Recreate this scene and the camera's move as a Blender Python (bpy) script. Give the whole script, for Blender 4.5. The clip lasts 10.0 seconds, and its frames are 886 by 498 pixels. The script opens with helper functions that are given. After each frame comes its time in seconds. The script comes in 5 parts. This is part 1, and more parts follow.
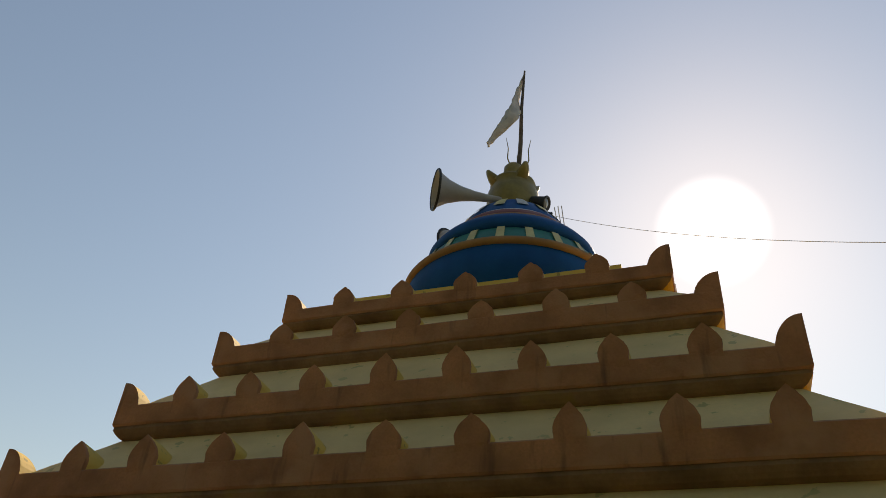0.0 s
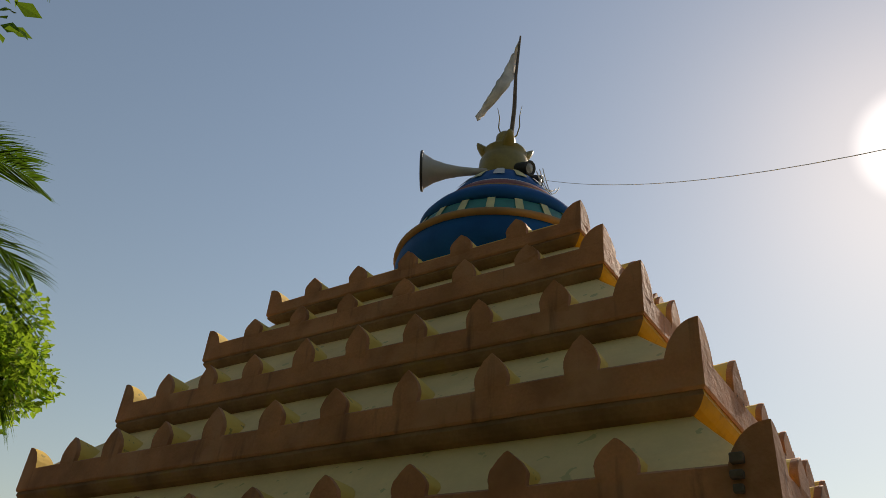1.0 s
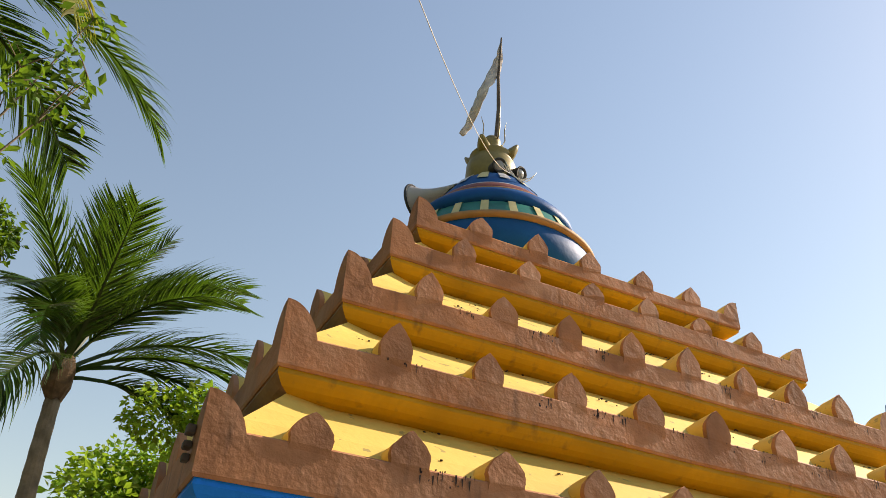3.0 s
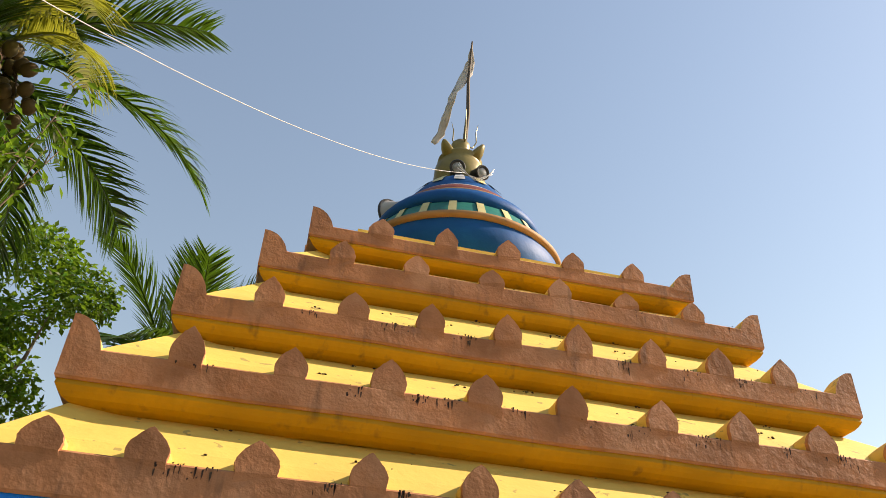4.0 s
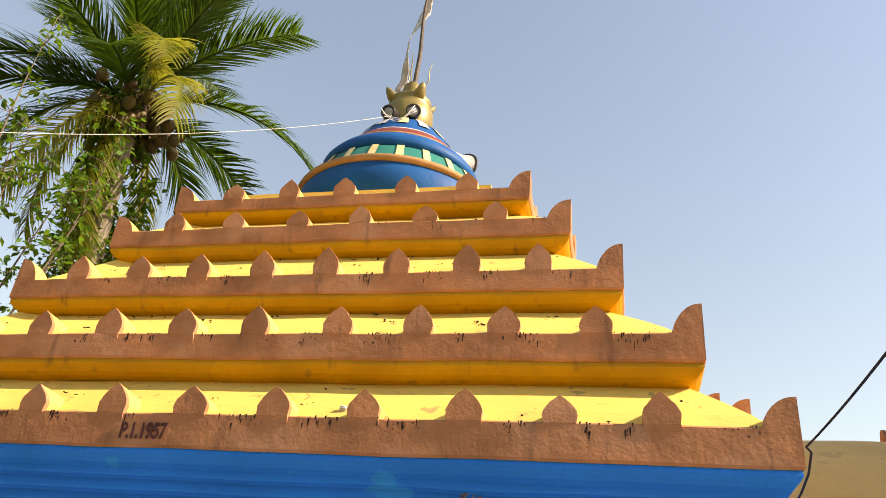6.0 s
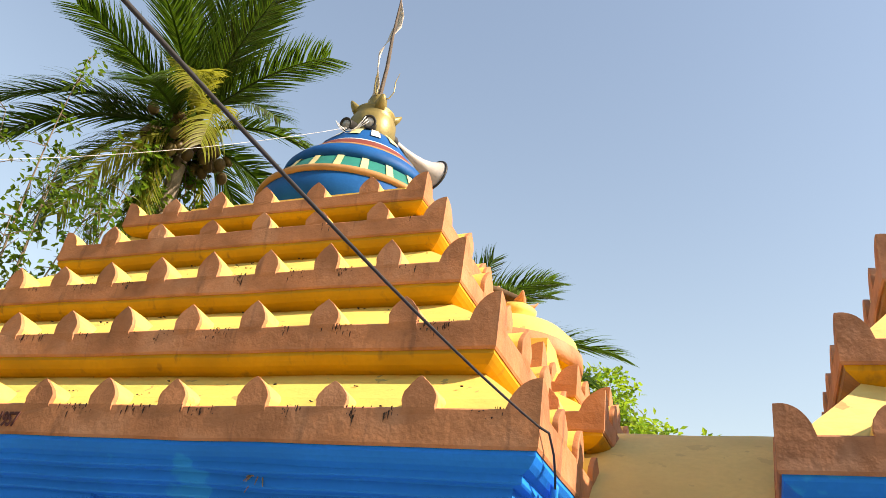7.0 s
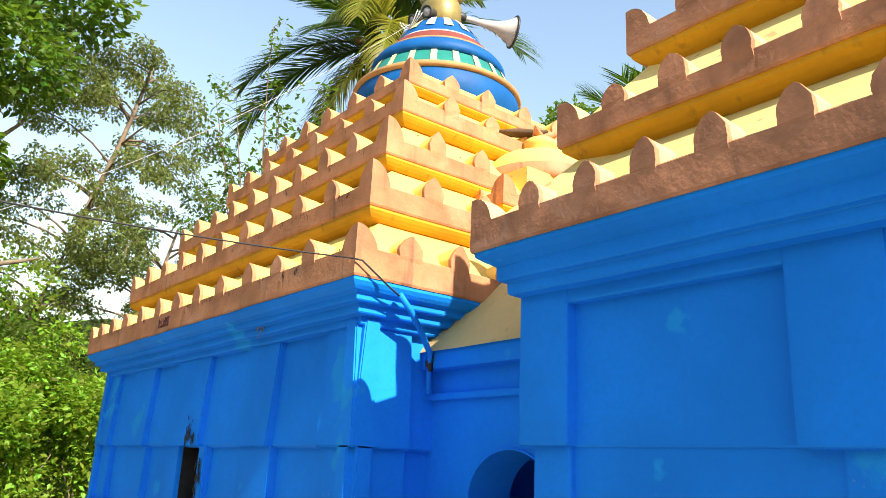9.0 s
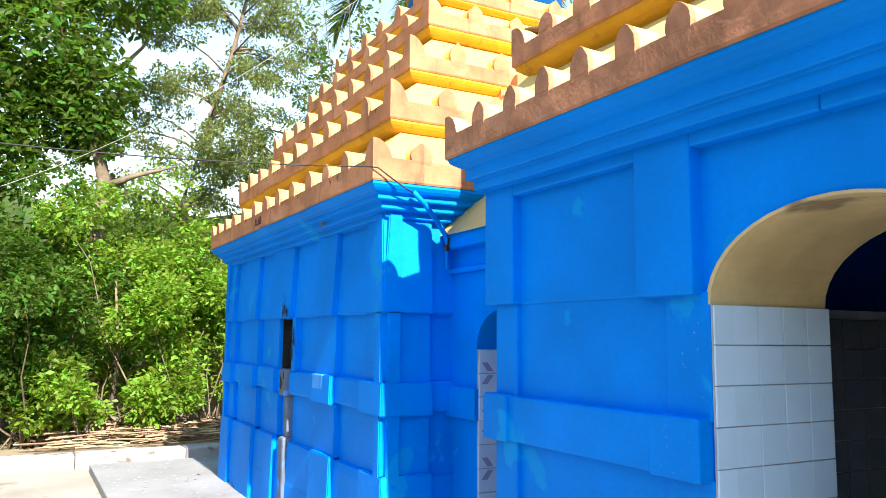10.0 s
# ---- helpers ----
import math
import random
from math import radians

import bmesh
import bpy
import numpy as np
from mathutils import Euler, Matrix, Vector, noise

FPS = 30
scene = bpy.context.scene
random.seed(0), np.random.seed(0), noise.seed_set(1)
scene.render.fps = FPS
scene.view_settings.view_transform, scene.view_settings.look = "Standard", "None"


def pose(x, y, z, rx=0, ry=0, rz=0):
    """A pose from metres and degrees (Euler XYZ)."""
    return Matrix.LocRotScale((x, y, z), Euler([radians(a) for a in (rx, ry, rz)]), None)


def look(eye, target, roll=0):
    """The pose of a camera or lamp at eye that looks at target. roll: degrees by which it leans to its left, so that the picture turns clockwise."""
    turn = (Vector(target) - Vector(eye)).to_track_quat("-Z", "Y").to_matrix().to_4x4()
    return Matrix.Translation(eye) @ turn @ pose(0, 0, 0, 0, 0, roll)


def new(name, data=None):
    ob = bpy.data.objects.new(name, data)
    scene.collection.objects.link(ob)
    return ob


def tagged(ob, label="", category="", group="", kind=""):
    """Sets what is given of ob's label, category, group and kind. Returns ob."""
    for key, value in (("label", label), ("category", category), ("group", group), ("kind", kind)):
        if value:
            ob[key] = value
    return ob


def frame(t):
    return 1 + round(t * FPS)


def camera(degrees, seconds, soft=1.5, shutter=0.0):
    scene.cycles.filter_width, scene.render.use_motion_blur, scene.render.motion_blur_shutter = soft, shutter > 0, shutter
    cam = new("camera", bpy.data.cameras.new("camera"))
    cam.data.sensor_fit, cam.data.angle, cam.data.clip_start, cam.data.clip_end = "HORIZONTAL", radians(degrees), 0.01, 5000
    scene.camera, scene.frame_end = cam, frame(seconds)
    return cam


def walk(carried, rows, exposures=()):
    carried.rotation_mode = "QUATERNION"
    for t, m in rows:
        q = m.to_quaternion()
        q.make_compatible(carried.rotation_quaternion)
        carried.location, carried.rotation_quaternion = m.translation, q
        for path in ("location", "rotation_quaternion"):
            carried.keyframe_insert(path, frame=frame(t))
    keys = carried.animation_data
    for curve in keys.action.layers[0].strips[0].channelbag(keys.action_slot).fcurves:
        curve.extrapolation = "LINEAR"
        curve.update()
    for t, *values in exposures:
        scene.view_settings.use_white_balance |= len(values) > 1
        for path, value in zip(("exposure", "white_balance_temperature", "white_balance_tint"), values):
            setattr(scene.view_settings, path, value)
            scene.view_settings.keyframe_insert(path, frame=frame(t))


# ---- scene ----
cam = camera(59.2, 10.0, soft=0.5)
PATH = [
    (0, (-5.121, -1.387, 1.964), (-3.611, -0.803, 3.139), 4.6),
    (0.5, (-4.97, -2.168, 1.968), (-3.524, -1.394, 3.113), 5.3),
    (1, (-4.705, -2.851, 1.977), (-3.344, -1.854, 3.053), 5.4),
    (1.5, (-4.411, -3.479, 1.92), (-3.189, -2.26, 2.932), 4.9),
    (2, (-3.968, -3.966, 1.931), (-2.957, -2.604, 2.99), 4.2),
    (3.5, (-2.027, -5.008, 1.889), (-1.473, -3.446, 3.009), 2.7),
    (4, (-1.3, -5.166, 1.856), (-0.955, -3.561, 2.998), 3.1),
    (4.5, (-0.544, -5.348, 1.811), (-0.407, -3.683, 2.91), 3.3),
    (5, (0.186, -5.498, 1.743), (0.092, -3.771, 2.749), 4.3),
    (5.5, (0.955, -5.571, 1.794), (0.662, -3.848, 2.765), 5.7),
    (6, (1.743, -5.442, 1.784), (1.309, -3.753, 2.761), 5.7),
    (6.1, (1.903, -5.401, 1.781), (1.432, -3.717, 2.752), 6.6),
    (7.5, (3.739, -4.922, 1.785), (2.884, -3.416, 2.784), 7.8),
    (8, (4.366, -4.733, 1.765), (3.347, -3.318, 2.744), 7.6),
    (8.2, (4.648, -4.694, 1.769), (3.556, -3.323, 2.732), 7.6),
    (8.5, (5.032, -4.622, 1.755), (3.815, -3.297, 2.628), 6.4),
    (8.6, (5.182, -4.607, 1.745), (3.913, -3.297, 2.567), 5.5),
    (9, (5.682, -4.412, 1.632), (4.171, -3.225, 2.186), 2.7),
    (9.5, (6.344, -4.366, 1.602), (4.685, -3.316, 1.98), 1.4),
    (10, (6.915, -4.32, 1.585), (5.166, -3.376, 1.81), 0.5),
]
walk(cam, [(t, look(eye, target, roll)) for t, eye, target, roll in PATH],
     exposures=[(0, -0.05, 7500, 16), (0.5, -0.28, 7500, 16), (1, -0.28, 7500, 16), (1.5, 0.12, 7400, 16), (2.2, 0.47, 7300, 16), (3.4, 0.60, 7500, 18), (4.0, 0.68, 7600, 18), (5.2, 0.97, 8500, 23),
                (7.5, 1.02, 7600, 18), (8.3, 1.0, 7600, 17), (9.0, 1.26, 6750, 15), (9.5, 1.48, 6350, 14), (10, 1.58, 6200, 13)])

# ---- sky and sun ----
SUN = Vector((0.80, -0.036, 0.591)).normalized()
world = bpy.data.worlds.new("sky")
scene.world = world
world.use_nodes = True
wn = world.node_tree
sky = wn.nodes.new("ShaderNodeTexSky")
sky.sky_type = "NISHITA"
sky.sun_disc = False
sky.sun_elevation = math.asin(SUN.z)
sky.sun_rotation = math.atan2(SUN.x, SUN.y)
sky.air_density, sky.dust_density, sky.ozone_density = 1.7, 0.35, 1.6
wn.nodes["Background"].inputs[1].default_value = 0.115
# the sun's own glare in the hazy sky
sky_dir = wn.nodes.new("ShaderNodeTexCoord")
dot = wn.nodes.new("ShaderNodeVectorMath")
dot.operation = "DOT_PRODUCT"
dot.inputs[1].default_value = SUN
wn.links.new(sky_dir.outputs["Generated"], dot.inputs[0])
glare = wn.nodes.new("ShaderNodeMapRange")
glare.interpolation_type = "SMOOTHSTEP"
for i, v in enumerate((math.cos(radians(4.2)), 1.0, 0.0, 7.0)):
    glare.inputs[i + 1].default_value = v
wn.links.new(dot.outputs["Value"], glare.inputs[0])
total = wn.nodes.new("ShaderNodeVectorMath")
wn.links.new(sky.outputs[0], total.inputs[0])
wn.links.new(glare.outputs[0], total.inputs[1])
wn.links.new(total.outputs[0], wn.nodes["Background"].inputs[0])
sun = bpy.data.lights.new("sun", "SUN")
sun.energy, sun.angle, sun.color = 5.0, radians(0.55), (1.0, 0.93, 0.82)
sun_ob = new("sun", sun)
sun_ob.matrix_world = look(SUN * 60, (0, 0, 0))


# ---- materials ----
def mat(name, base, rough=0.8, spec=0.3, vary=0.12, scale=3.0, fine=60.0, bump=0.25, second=None, patch=0.0,
        patch_scale=2.0, metal=0.0, streak=None, streak_amount=0.0, bump_dist=0.01, random=0.0, island=0.0, sheen=0.0):
    """Painted or natural surface: broad stains, fine grain, optional second colour in patches and streaks that run down."""
    m = bpy.data.materials.new(name)
    m.use_nodes = True
    nt, b = m.node_tree, m.node_tree.nodes["Principled BSDF"]
    N, L = nt.nodes.new, nt.links.new
    b.inputs["Roughness"].default_value = rough
    b.inputs["Metallic"].default_value = metal
    b.inputs["Specular IOR Level"].default_value = spec
    tc = N("ShaderNodeTexCoord")
    geo = N("ShaderNodeNewGeometry")
    def noise_tex(s, detail=4.0, vec=None):
        n = N("ShaderNodeTexNoise")
        n.inputs["Scale"].default_value, n.inputs["Detail"].default_value = s, detail
        L(vec if vec else geo.outputs["Position"], n.inputs["Vector"])
        return n.outputs["Fac"]
    def mix(fac, c1, c2, mode="MIX"):
        x = N("ShaderNodeMix")
        x.data_type, x.blend_type = "RGBA", mode
        for sock, v in ((x.inputs[0], fac), (x.inputs[6], c1), (x.inputs[7], c2)):
            if isinstance(v, (int, float)):
                sock.default_value = v
            elif isinstance(v, tuple):
                sock.default_value = (*v, 1)
            else:
                L(v, sock)
        return x.outputs[2]
    def ramp(v, lo, hi):
        r = N("ShaderNodeMapRange")
        r.inputs[1].default_value, r.inputs[2].default_value = lo, hi
        L(v, r.inputs[0])
        return r.outputs[0]
    broad, grain = noise_tex(scale), noise_tex(fine, 3.0)
    dark = tuple(c * (1 - 2.2 * vary) for c in base)
    light = tuple(min(1, c * (1 + 1.2 * vary)) for c in base)
    col = mix(ramp(broad, 0.3, 0.7), dark, light)
    col = mix(ramp(grain, 0.35, 0.75), col, mix(0.35, col, dark))
    if second:
        f = ramp(noise_tex(patch_scale, 7.0), 0.62 - patch, 0.66)
        col = mix(f, col, second)
    if streak:
        mp = N("ShaderNodeMapping")
        mp.inputs["Scale"].default_value = (9, 9, 1.3)
        L(geo.outputs["Position"], mp.inputs["Vector"])
        f = ramp(noise_tex(1.6, 6.0, mp.outputs[0]), 0.60, 0.78)
        mul = N("ShaderNodeMath")
        mul.operation = "MULTIPLY"
        mul.inputs[1].default_value = streak_amount
        L(f, mul.inputs[0])
        col = mix(mul.outputs[0], col, streak)
    if random or island:
        info = N("ShaderNodeObjectInfo").outputs["Random"] if random else geo.outputs["Random Per Island"]
        amount = random or island
        hsv = N("ShaderNodeHueSaturation")
        L(col, hsv.inputs["Color"])
        r = N("ShaderNodeMapRange")
        r.inputs[3].default_value, r.inputs[4].default_value = 1 - amount, 1 + amount
        L(info, r.inputs[0])
        L(r.outputs[0], hsv.inputs["Value"])
        r2 = N("ShaderNodeMapRange")
        r2.inputs[3].default_value, r2.inputs[4].default_value = 0.5 - amount * 0.09, 0.5 + amount * 0.05
        L(info, r2.inputs[0])
        L(r2.outputs[0], hsv.inputs["Hue"])
        col = hsv.outputs[0]
    L(col, b.inputs["Base Color"])
    if bump:
        bm_ = N("ShaderNodeBump")
        bm_.inputs["Strength"].default_value, bm_.inputs["Distance"].default_value = bump, bump_dist
        a = N("ShaderNodeMath")
        a.operation = "MULTIPLY_ADD"
        a.inputs[1].default_value = 0.35
        L(grain, a.inputs[0])
        L(noise_tex(fine * 0.28, 4.0), a.inputs[2])
        L(a.outputs[0], bm_.inputs["Height"])
        L(bm_.outputs[0], b.inputs["Normal"])
    return m


def leafy(name, base, through_colour, island=0.35, rough=0.5, spec=0.25):
    """Thin leaves: glossy top and light that comes through."""
    m = mat(name, base, rough=rough, spec=spec, vary=0.15, scale=1.2, fine=14, bump=0, island=island)
    nt, b = m.node_tree, m.node_tree.nodes["Principled BSDF"]
    tr = nt.nodes.new("ShaderNodeBsdfTranslucent")
    tr.inputs[0].default_value = (*through_colour, 1)
    ms = nt.nodes.new("ShaderNodeMixShader")
    ms.inputs[0].default_value = 0.42
    nt.links.new(b.outputs[0], ms.inputs[1])
    nt.links.new(tr.outputs[0], ms.inputs[2])
    nt.links.new(ms.outputs[0], nt.nodes["Material Output"].inputs[0])
    return m


BROWN = mat("brown_plaster", (0.49, 0.205, 0.09), rough=0.7, spec=0.32, vary=0.16, scale=4.5, fine=80, bump=0.5, bump_dist=0.009,
            second=(0.50, 0.235, 0.12), patch=0.10, patch_scale=3.5, streak=(0.06, 0.04, 0.03), streak_amount=0.7)
BROWN_ROUGH = mat("rough_brown_plaster", (0.46, 0.20, 0.10), rough=0.75, spec=0.3, vary=0.18, scale=6, fine=60, bump=0.45, bump_dist=0.012,
                  second=(0.44, 0.22, 0.13), patch=0.08, patch_scale=4, streak=(0.08, 0.05, 0.04), streak_amount=0.5)
# brown copy of the soffit band, with the west side's shade in its colour
WEST_SHADE = mat("west_shade_brown_band", (0.31, 0.17, 0.09), rough=0.8, vary=0.18, scale=5, fine=60, bump=0.4,
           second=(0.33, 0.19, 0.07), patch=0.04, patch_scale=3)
YELLOW = mat("yellow_paint", (0.81, 0.545, 0.125), rough=0.7, vary=0.05, scale=2.0, fine=40, bump=0.3,
             second=(0.45, 0.33, 0.10), patch=-0.03, patch_scale=14)
AMBER = mat("amber_paint", (0.56, 0.29, 0.010), rough=0.7, vary=0.10, scale=3.0, fine=40, bump=0.3,
            second=(0.20, 0.10, 0.02), patch=-0.04, patch_scale=26, streak=(0.13, 0.07, 0.02), streak_amount=0.75)
WEST_CREAM = mat("pale_cream_yellow_paint", (0.88, 0.61, 0.28), rough=0.7, vary=0.07, scale=2.5, fine=40, bump=0.3,
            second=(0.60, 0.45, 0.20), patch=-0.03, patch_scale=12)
PALE_YELLOW = mat("pale_weathered_yellow", (0.78, 0.56, 0.19), rough=0.75, vary=0.08, scale=2.5, fine=35, bump=0.4,
                  second=(0.46, 0.32, 0.12), patch=-0.02, patch_scale=11)
OCHRE = mat("ochre_roof_plaster", (0.62, 0.46, 0.17), rough=0.8, vary=0.10, scale=1.6, fine=35, bump=0.4,
            second=(0.50, 0.37, 0.14), patch=-0.02, patch_scale=7)
BLUE = mat("blue_paint", (0.0003, 0.230, 0.82), rough=0.6, spec=0.12, vary=0.08, scale=1.5, fine=45, bump=0.4,
           second=(0.004, 0.29, 0.76), patch=-0.02, patch_scale=2.2)
DOME_BLUE = mat("dome_blue", (0.003, 0.088, 0.285), rough=0.55, spec=0.16, vary=0.10, scale=4, fine=40, bump=0.3)
TAN = mat("tan_paint", (0.42, 0.22, 0.085), rough=0.65, vary=0.10, scale=4, fine=40, bump=0.3)
GREEN = mat("green_paint", (0.015, 0.20, 0.155), rough=0.45, vary=0.1, scale=6, fine=40, bump=0.25)
CREAM = mat("cream_paint", (0.66, 0.57, 0.27), rough=0.55, vary=0.08, scale=6, fine=40, bump=0.25)
RED = mat("red_oxide_paint", (0.21, 0.045, 0.03), rough=0.55, vary=0.12, scale=6, fine=40, bump=0.25)
WHITE = mat("white_paint", (0.60, 0.60, 0.60), rough=0.6, vary=0.06, scale=4, fine=50, bump=0.3)
GOLD = mat("dull_gold_paint", (0.27, 0.205, 0.055), rough=0.42, spec=0.5, vary=0.14, scale=7, fine=40, bump=0.3, metal=0.25)
SPEAKER = mat("grey_speaker_enamel", (0.44, 0.41, 0.38), rough=0.45, vary=0.08, scale=8, fine=70, bump=0.1)
DARK = mat("dark_metal", (0.05, 0.048, 0.045), rough=0.5, vary=0.1, scale=8, fine=70, bump=0.1, metal=0.4)
IRON = mat("rusty_pole", (0.13, 0.10, 0.075), rough=0.7, vary=0.2, scale=15, fine=90, bump=0.3)
GLASS = mat("lamp_lens", (0.28, 0.28, 0.27), rough=0.2, spec=0.8, vary=0.05, bump=0)
CLOTH = mat("sun_bleached_cloth", (0.62, 0.57, 0.52), rough=0.9, vary=0.12, scale=9, fine=130, bump=0.3)
ROPE = mat("white_twine", (0.72, 0.70, 0.66), rough=0.8, vary=0.08, scale=30, fine=200, bump=0)
CABLE = mat("black_cable", (0.03, 0.028, 0.028), rough=0.6, vary=0.1, scale=20, fine=100, bump=0)
# pale tile whose bluish base holds the reflection of blue walls and sky
TILE = mat("reflection_tinted_tile", (0.60, 0.76, 0.90), rough=0.16, spec=0.5, vary=0.03, scale=2, fine=20, bump=0.03, random=0.05)
GROUT = mat("grey_grout", (0.42, 0.43, 0.44), rough=0.9, vary=0.1, scale=8, fine=60, bump=0.2)
ARCH = mat("stained_arch_plaster", (0.68, 0.51, 0.24), rough=0.75, vary=0.13, scale=2.8, fine=40, bump=0.35,
           second=(0.26, 0.19, 0.10), patch=0.03, patch_scale=3.2)
# dark base: the shade of the unlit interiors is put into this plaster
INNER_SHADE = mat("shaded_inner_plaster", (0.20, 0.19, 0.18), rough=0.8, vary=0.1, scale=2, fine=30, bump=0.2)
CONCRETE = mat("grey_cement_paving", (0.30, 0.295, 0.28), rough=0.85, vary=0.10, scale=1.3, fine=50, bump=0.4,
               second=(0.36, 0.35, 0.33), patch=-0.02, patch_scale=7)
KERB = mat("whitewashed_kerb", (0.38, 0.36, 0.33), rough=0.9, vary=0.10, scale=4, fine=40, bump=0.6,
           second=(0.16, 0.13, 0.10), patch=0.04, patch_scale=5)
DIRT = mat("dry_earth", (0.30, 0.23, 0.15), rough=0.95, vary=0.16, scale=0.8, fine=28, bump=0.8, bump_dist=0.03,
           second=(0.20, 0.19, 0.09), patch=0.03, patch_scale=1.3)
DRAIN = mat("bare_cement", (0.14, 0.17, 0.22), rough=0.85, vary=0.15, scale=5, fine=45, bump=0.5, second=(0.10, 0.26, 0.62), patch=0.05, patch_scale=6)
PATCHY = mat("limewashed_blue", (0.05, 0.28, 0.76), rough=0.7, vary=0.1, scale=6, fine=45, bump=0.4, second=(0.09, 0.32, 0.76), patch=0.10, patch_scale=7)
# soot black, which also serves as the shade inside the window slit
SOOT_AND_SHADE = mat("soot", (0.03, 0.027, 0.025), rough=0.95, vary=0.2, scale=8, fine=40, bump=0.4)
STRAW = mat("dry_fronds", (0.38, 0.27, 0.15), rough=0.9, vary=0.2, scale=5, fine=60, bump=0.3, island=0.35)
STONE = mat("rubble_stone", (0.27, 0.23, 0.19), rough=0.9, vary=0.18, scale=3, fine=30, bump=0.6, random=0.25)
BARK = mat("grey_brown_bark", (0.20, 0.15, 0.10), rough=0.9, vary=0.2, scale=5, fine=40, bump=0.8, bump_dist=0.02)
PALM_BARK = mat("palm_trunk_bark", (0.24, 0.20, 0.15), rough=0.9, vary=0.18, scale=5, fine=45, bump=0.7, bump_dist=0.02)
COCONUT = mat("green_brown_coconut", (0.13, 0.095, 0.035), rough=0.5, vary=0.2, scale=6, fine=40, bump=0.2, random=0.25)
FIBRE = mat("brown_palm_fibre", (0.12, 0.075, 0.04), rough=0.95, vary=0.2, scale=9, fine=60, bump=0.6)
PALM_LEAF = leafy("palm_leaflet", (0.034, 0.074, 0.008), (0.085, 0.165, 0.010), 0.7, 0.34, 0.45)
PALM_OLD = leafy("yellowing_palm_leaflet", (0.17, 0.18, 0.02), (0.36, 0.36, 0.035), 0.4, 0.42)
LEAF = leafy("broad_leaf", (0.060, 0.12, 0.014), (0.18, 0.31, 0.02), 0.8)
LEAF_LIGHT = leafy("light_green_leaf", (0.16, 0.28, 0.026), (0.38, 0.57, 0.04), 0.7)
LEAF_FINE = leafy("feathery_grey_green_leaf", (0.15, 0.19, 0.05), (0.28, 0.34, 0.08), 0.4)


# ---- mesh helpers ----
def link(name, bm, mats, parent=None, smooth=False):
    me = bpy.data.meshes.new(name)
    bm.normal_update()
    bm.to_mesh(me)
    bm.free()
    for m in (mats if isinstance(mats, (list, tuple)) else [mats]):
        me.materials.append(m)
    if smooth:
        me.polygons.foreach_set("use_smooth", [True] * len(me.polygons))
    ob = new(name, me)
    ob.parent = parent
    return ob


def part(name, bm, mats, parent, label="", smooth=False):
    return tagged(link(name, bm, mats, parent, smooth), label)


def thing(name, label, category, at=(0, 0, 0), group="", kind=""):
    ob = new(name)
    ob.location = at
    ob.empty_display_size = 0.2
    return tagged(ob, label, category, group, kind)


def share(name, me, parent, m):
    ob = new(name, me)
    ob.parent = parent
    ob.matrix_basis = m
    return ob


def box(bm, x0, x1, y0, y1, z0, z1, mi=0, bevel=0.0):
    vs = [bm.verts.new((x, y, z)) for z in (z0, z1) for x, y in ((x0, y0), (x1, y0), (x1, y1), (x0, y1))]
    fs = []
    for q in ((3, 2, 1, 0), (4, 5, 6, 7), (0, 1, 5, 4), (1, 2, 6, 5), (2, 3, 7, 6), (3, 0, 4, 7)):
        f = bm.faces.new([vs[i] for i in q])
        f.material_index = mi
        fs.append(f)
    if bevel:
        es = list({e for f in fs for e in f.edges})
        r = bmesh.ops.bevel(bm, geom=es, offset=bevel, segments=2, affect="EDGES", profile=0.5)
        for f in r["faces"]:
            f.material_index = mi
    return bm


def boxed(*a, **k):
    return box(bmesh.new(), *a, **k)


def loft(bm, rings, close=True, caps=(False, False), mis=None):
    """Rings of equal counts joined by quads. mis: a material index for each band."""
    rows = [[bm.verts.new(p) for p in r] for r in rings]
    n = len(rows[0])
    for j, (a, b) in enumerate(zip(rows, rows[1:])):
        for i in range(n if close else n - 1):
            f = bm.faces.new((a[i], a[(i + 1) % n], b[(i + 1) % n], b[i]))
            if mis:
                f.material_index = mis[j]
    if caps[0]:
        bm.faces.new(rows[0][::-1])
    if caps[1]:
        bm.faces.new(rows[-1])
    return bm


def wavy(h, n=24, amount=0.006, z=0.0, seed=0.0):
    """A rectangle of half sizes h, as hand-trowelled plaster: its sides waver a little."""
    hx, hy = h
    pts = []
    for s in range(4):
        a = [(-hx, -hy), (hx, -hy), (hx, hy), (-hx, hy)]
        p, q = a[s], a[(s + 1) % 4]
        for i in range(n):
            f = i / n
            x, y = p[0] + (q[0] - p[0]) * f, p[1] + (q[1] - p[1]) * f
            d = amount * noise.noise((x * 1.7 + seed, y * 1.7, z * 2.3 + seed)) if i else 0
            dz = amount * noise.noise((x * 2.1, y * 2.1 + seed, z + 7.7))
            pts.append((x + d * (s % 2), y + d * ((s + 1) % 2), z + dz))
    return pts


def square_rings(profile, cx=0, cy=0, seed=0.0, amount=0.006):
    out = []
    for hx, hy, z in profile:
        out.append([(x + cx, y + cy, zz) for x, y, zz in wavy((hx, hy), z=z, seed=seed, amount=amount)])
    return out


def lathe(bm, profile, n=48, c=(0, 0), mis=None, caps=(False, True)):
    rings = [[(c[0] + r * math.cos(2 * math.pi * i / n), c[1] + r * math.sin(2 * math.pi * i / n), z) for i in range(n)] for r, z in profile]
    return loft(bm, rings, mis=mis, caps=caps)


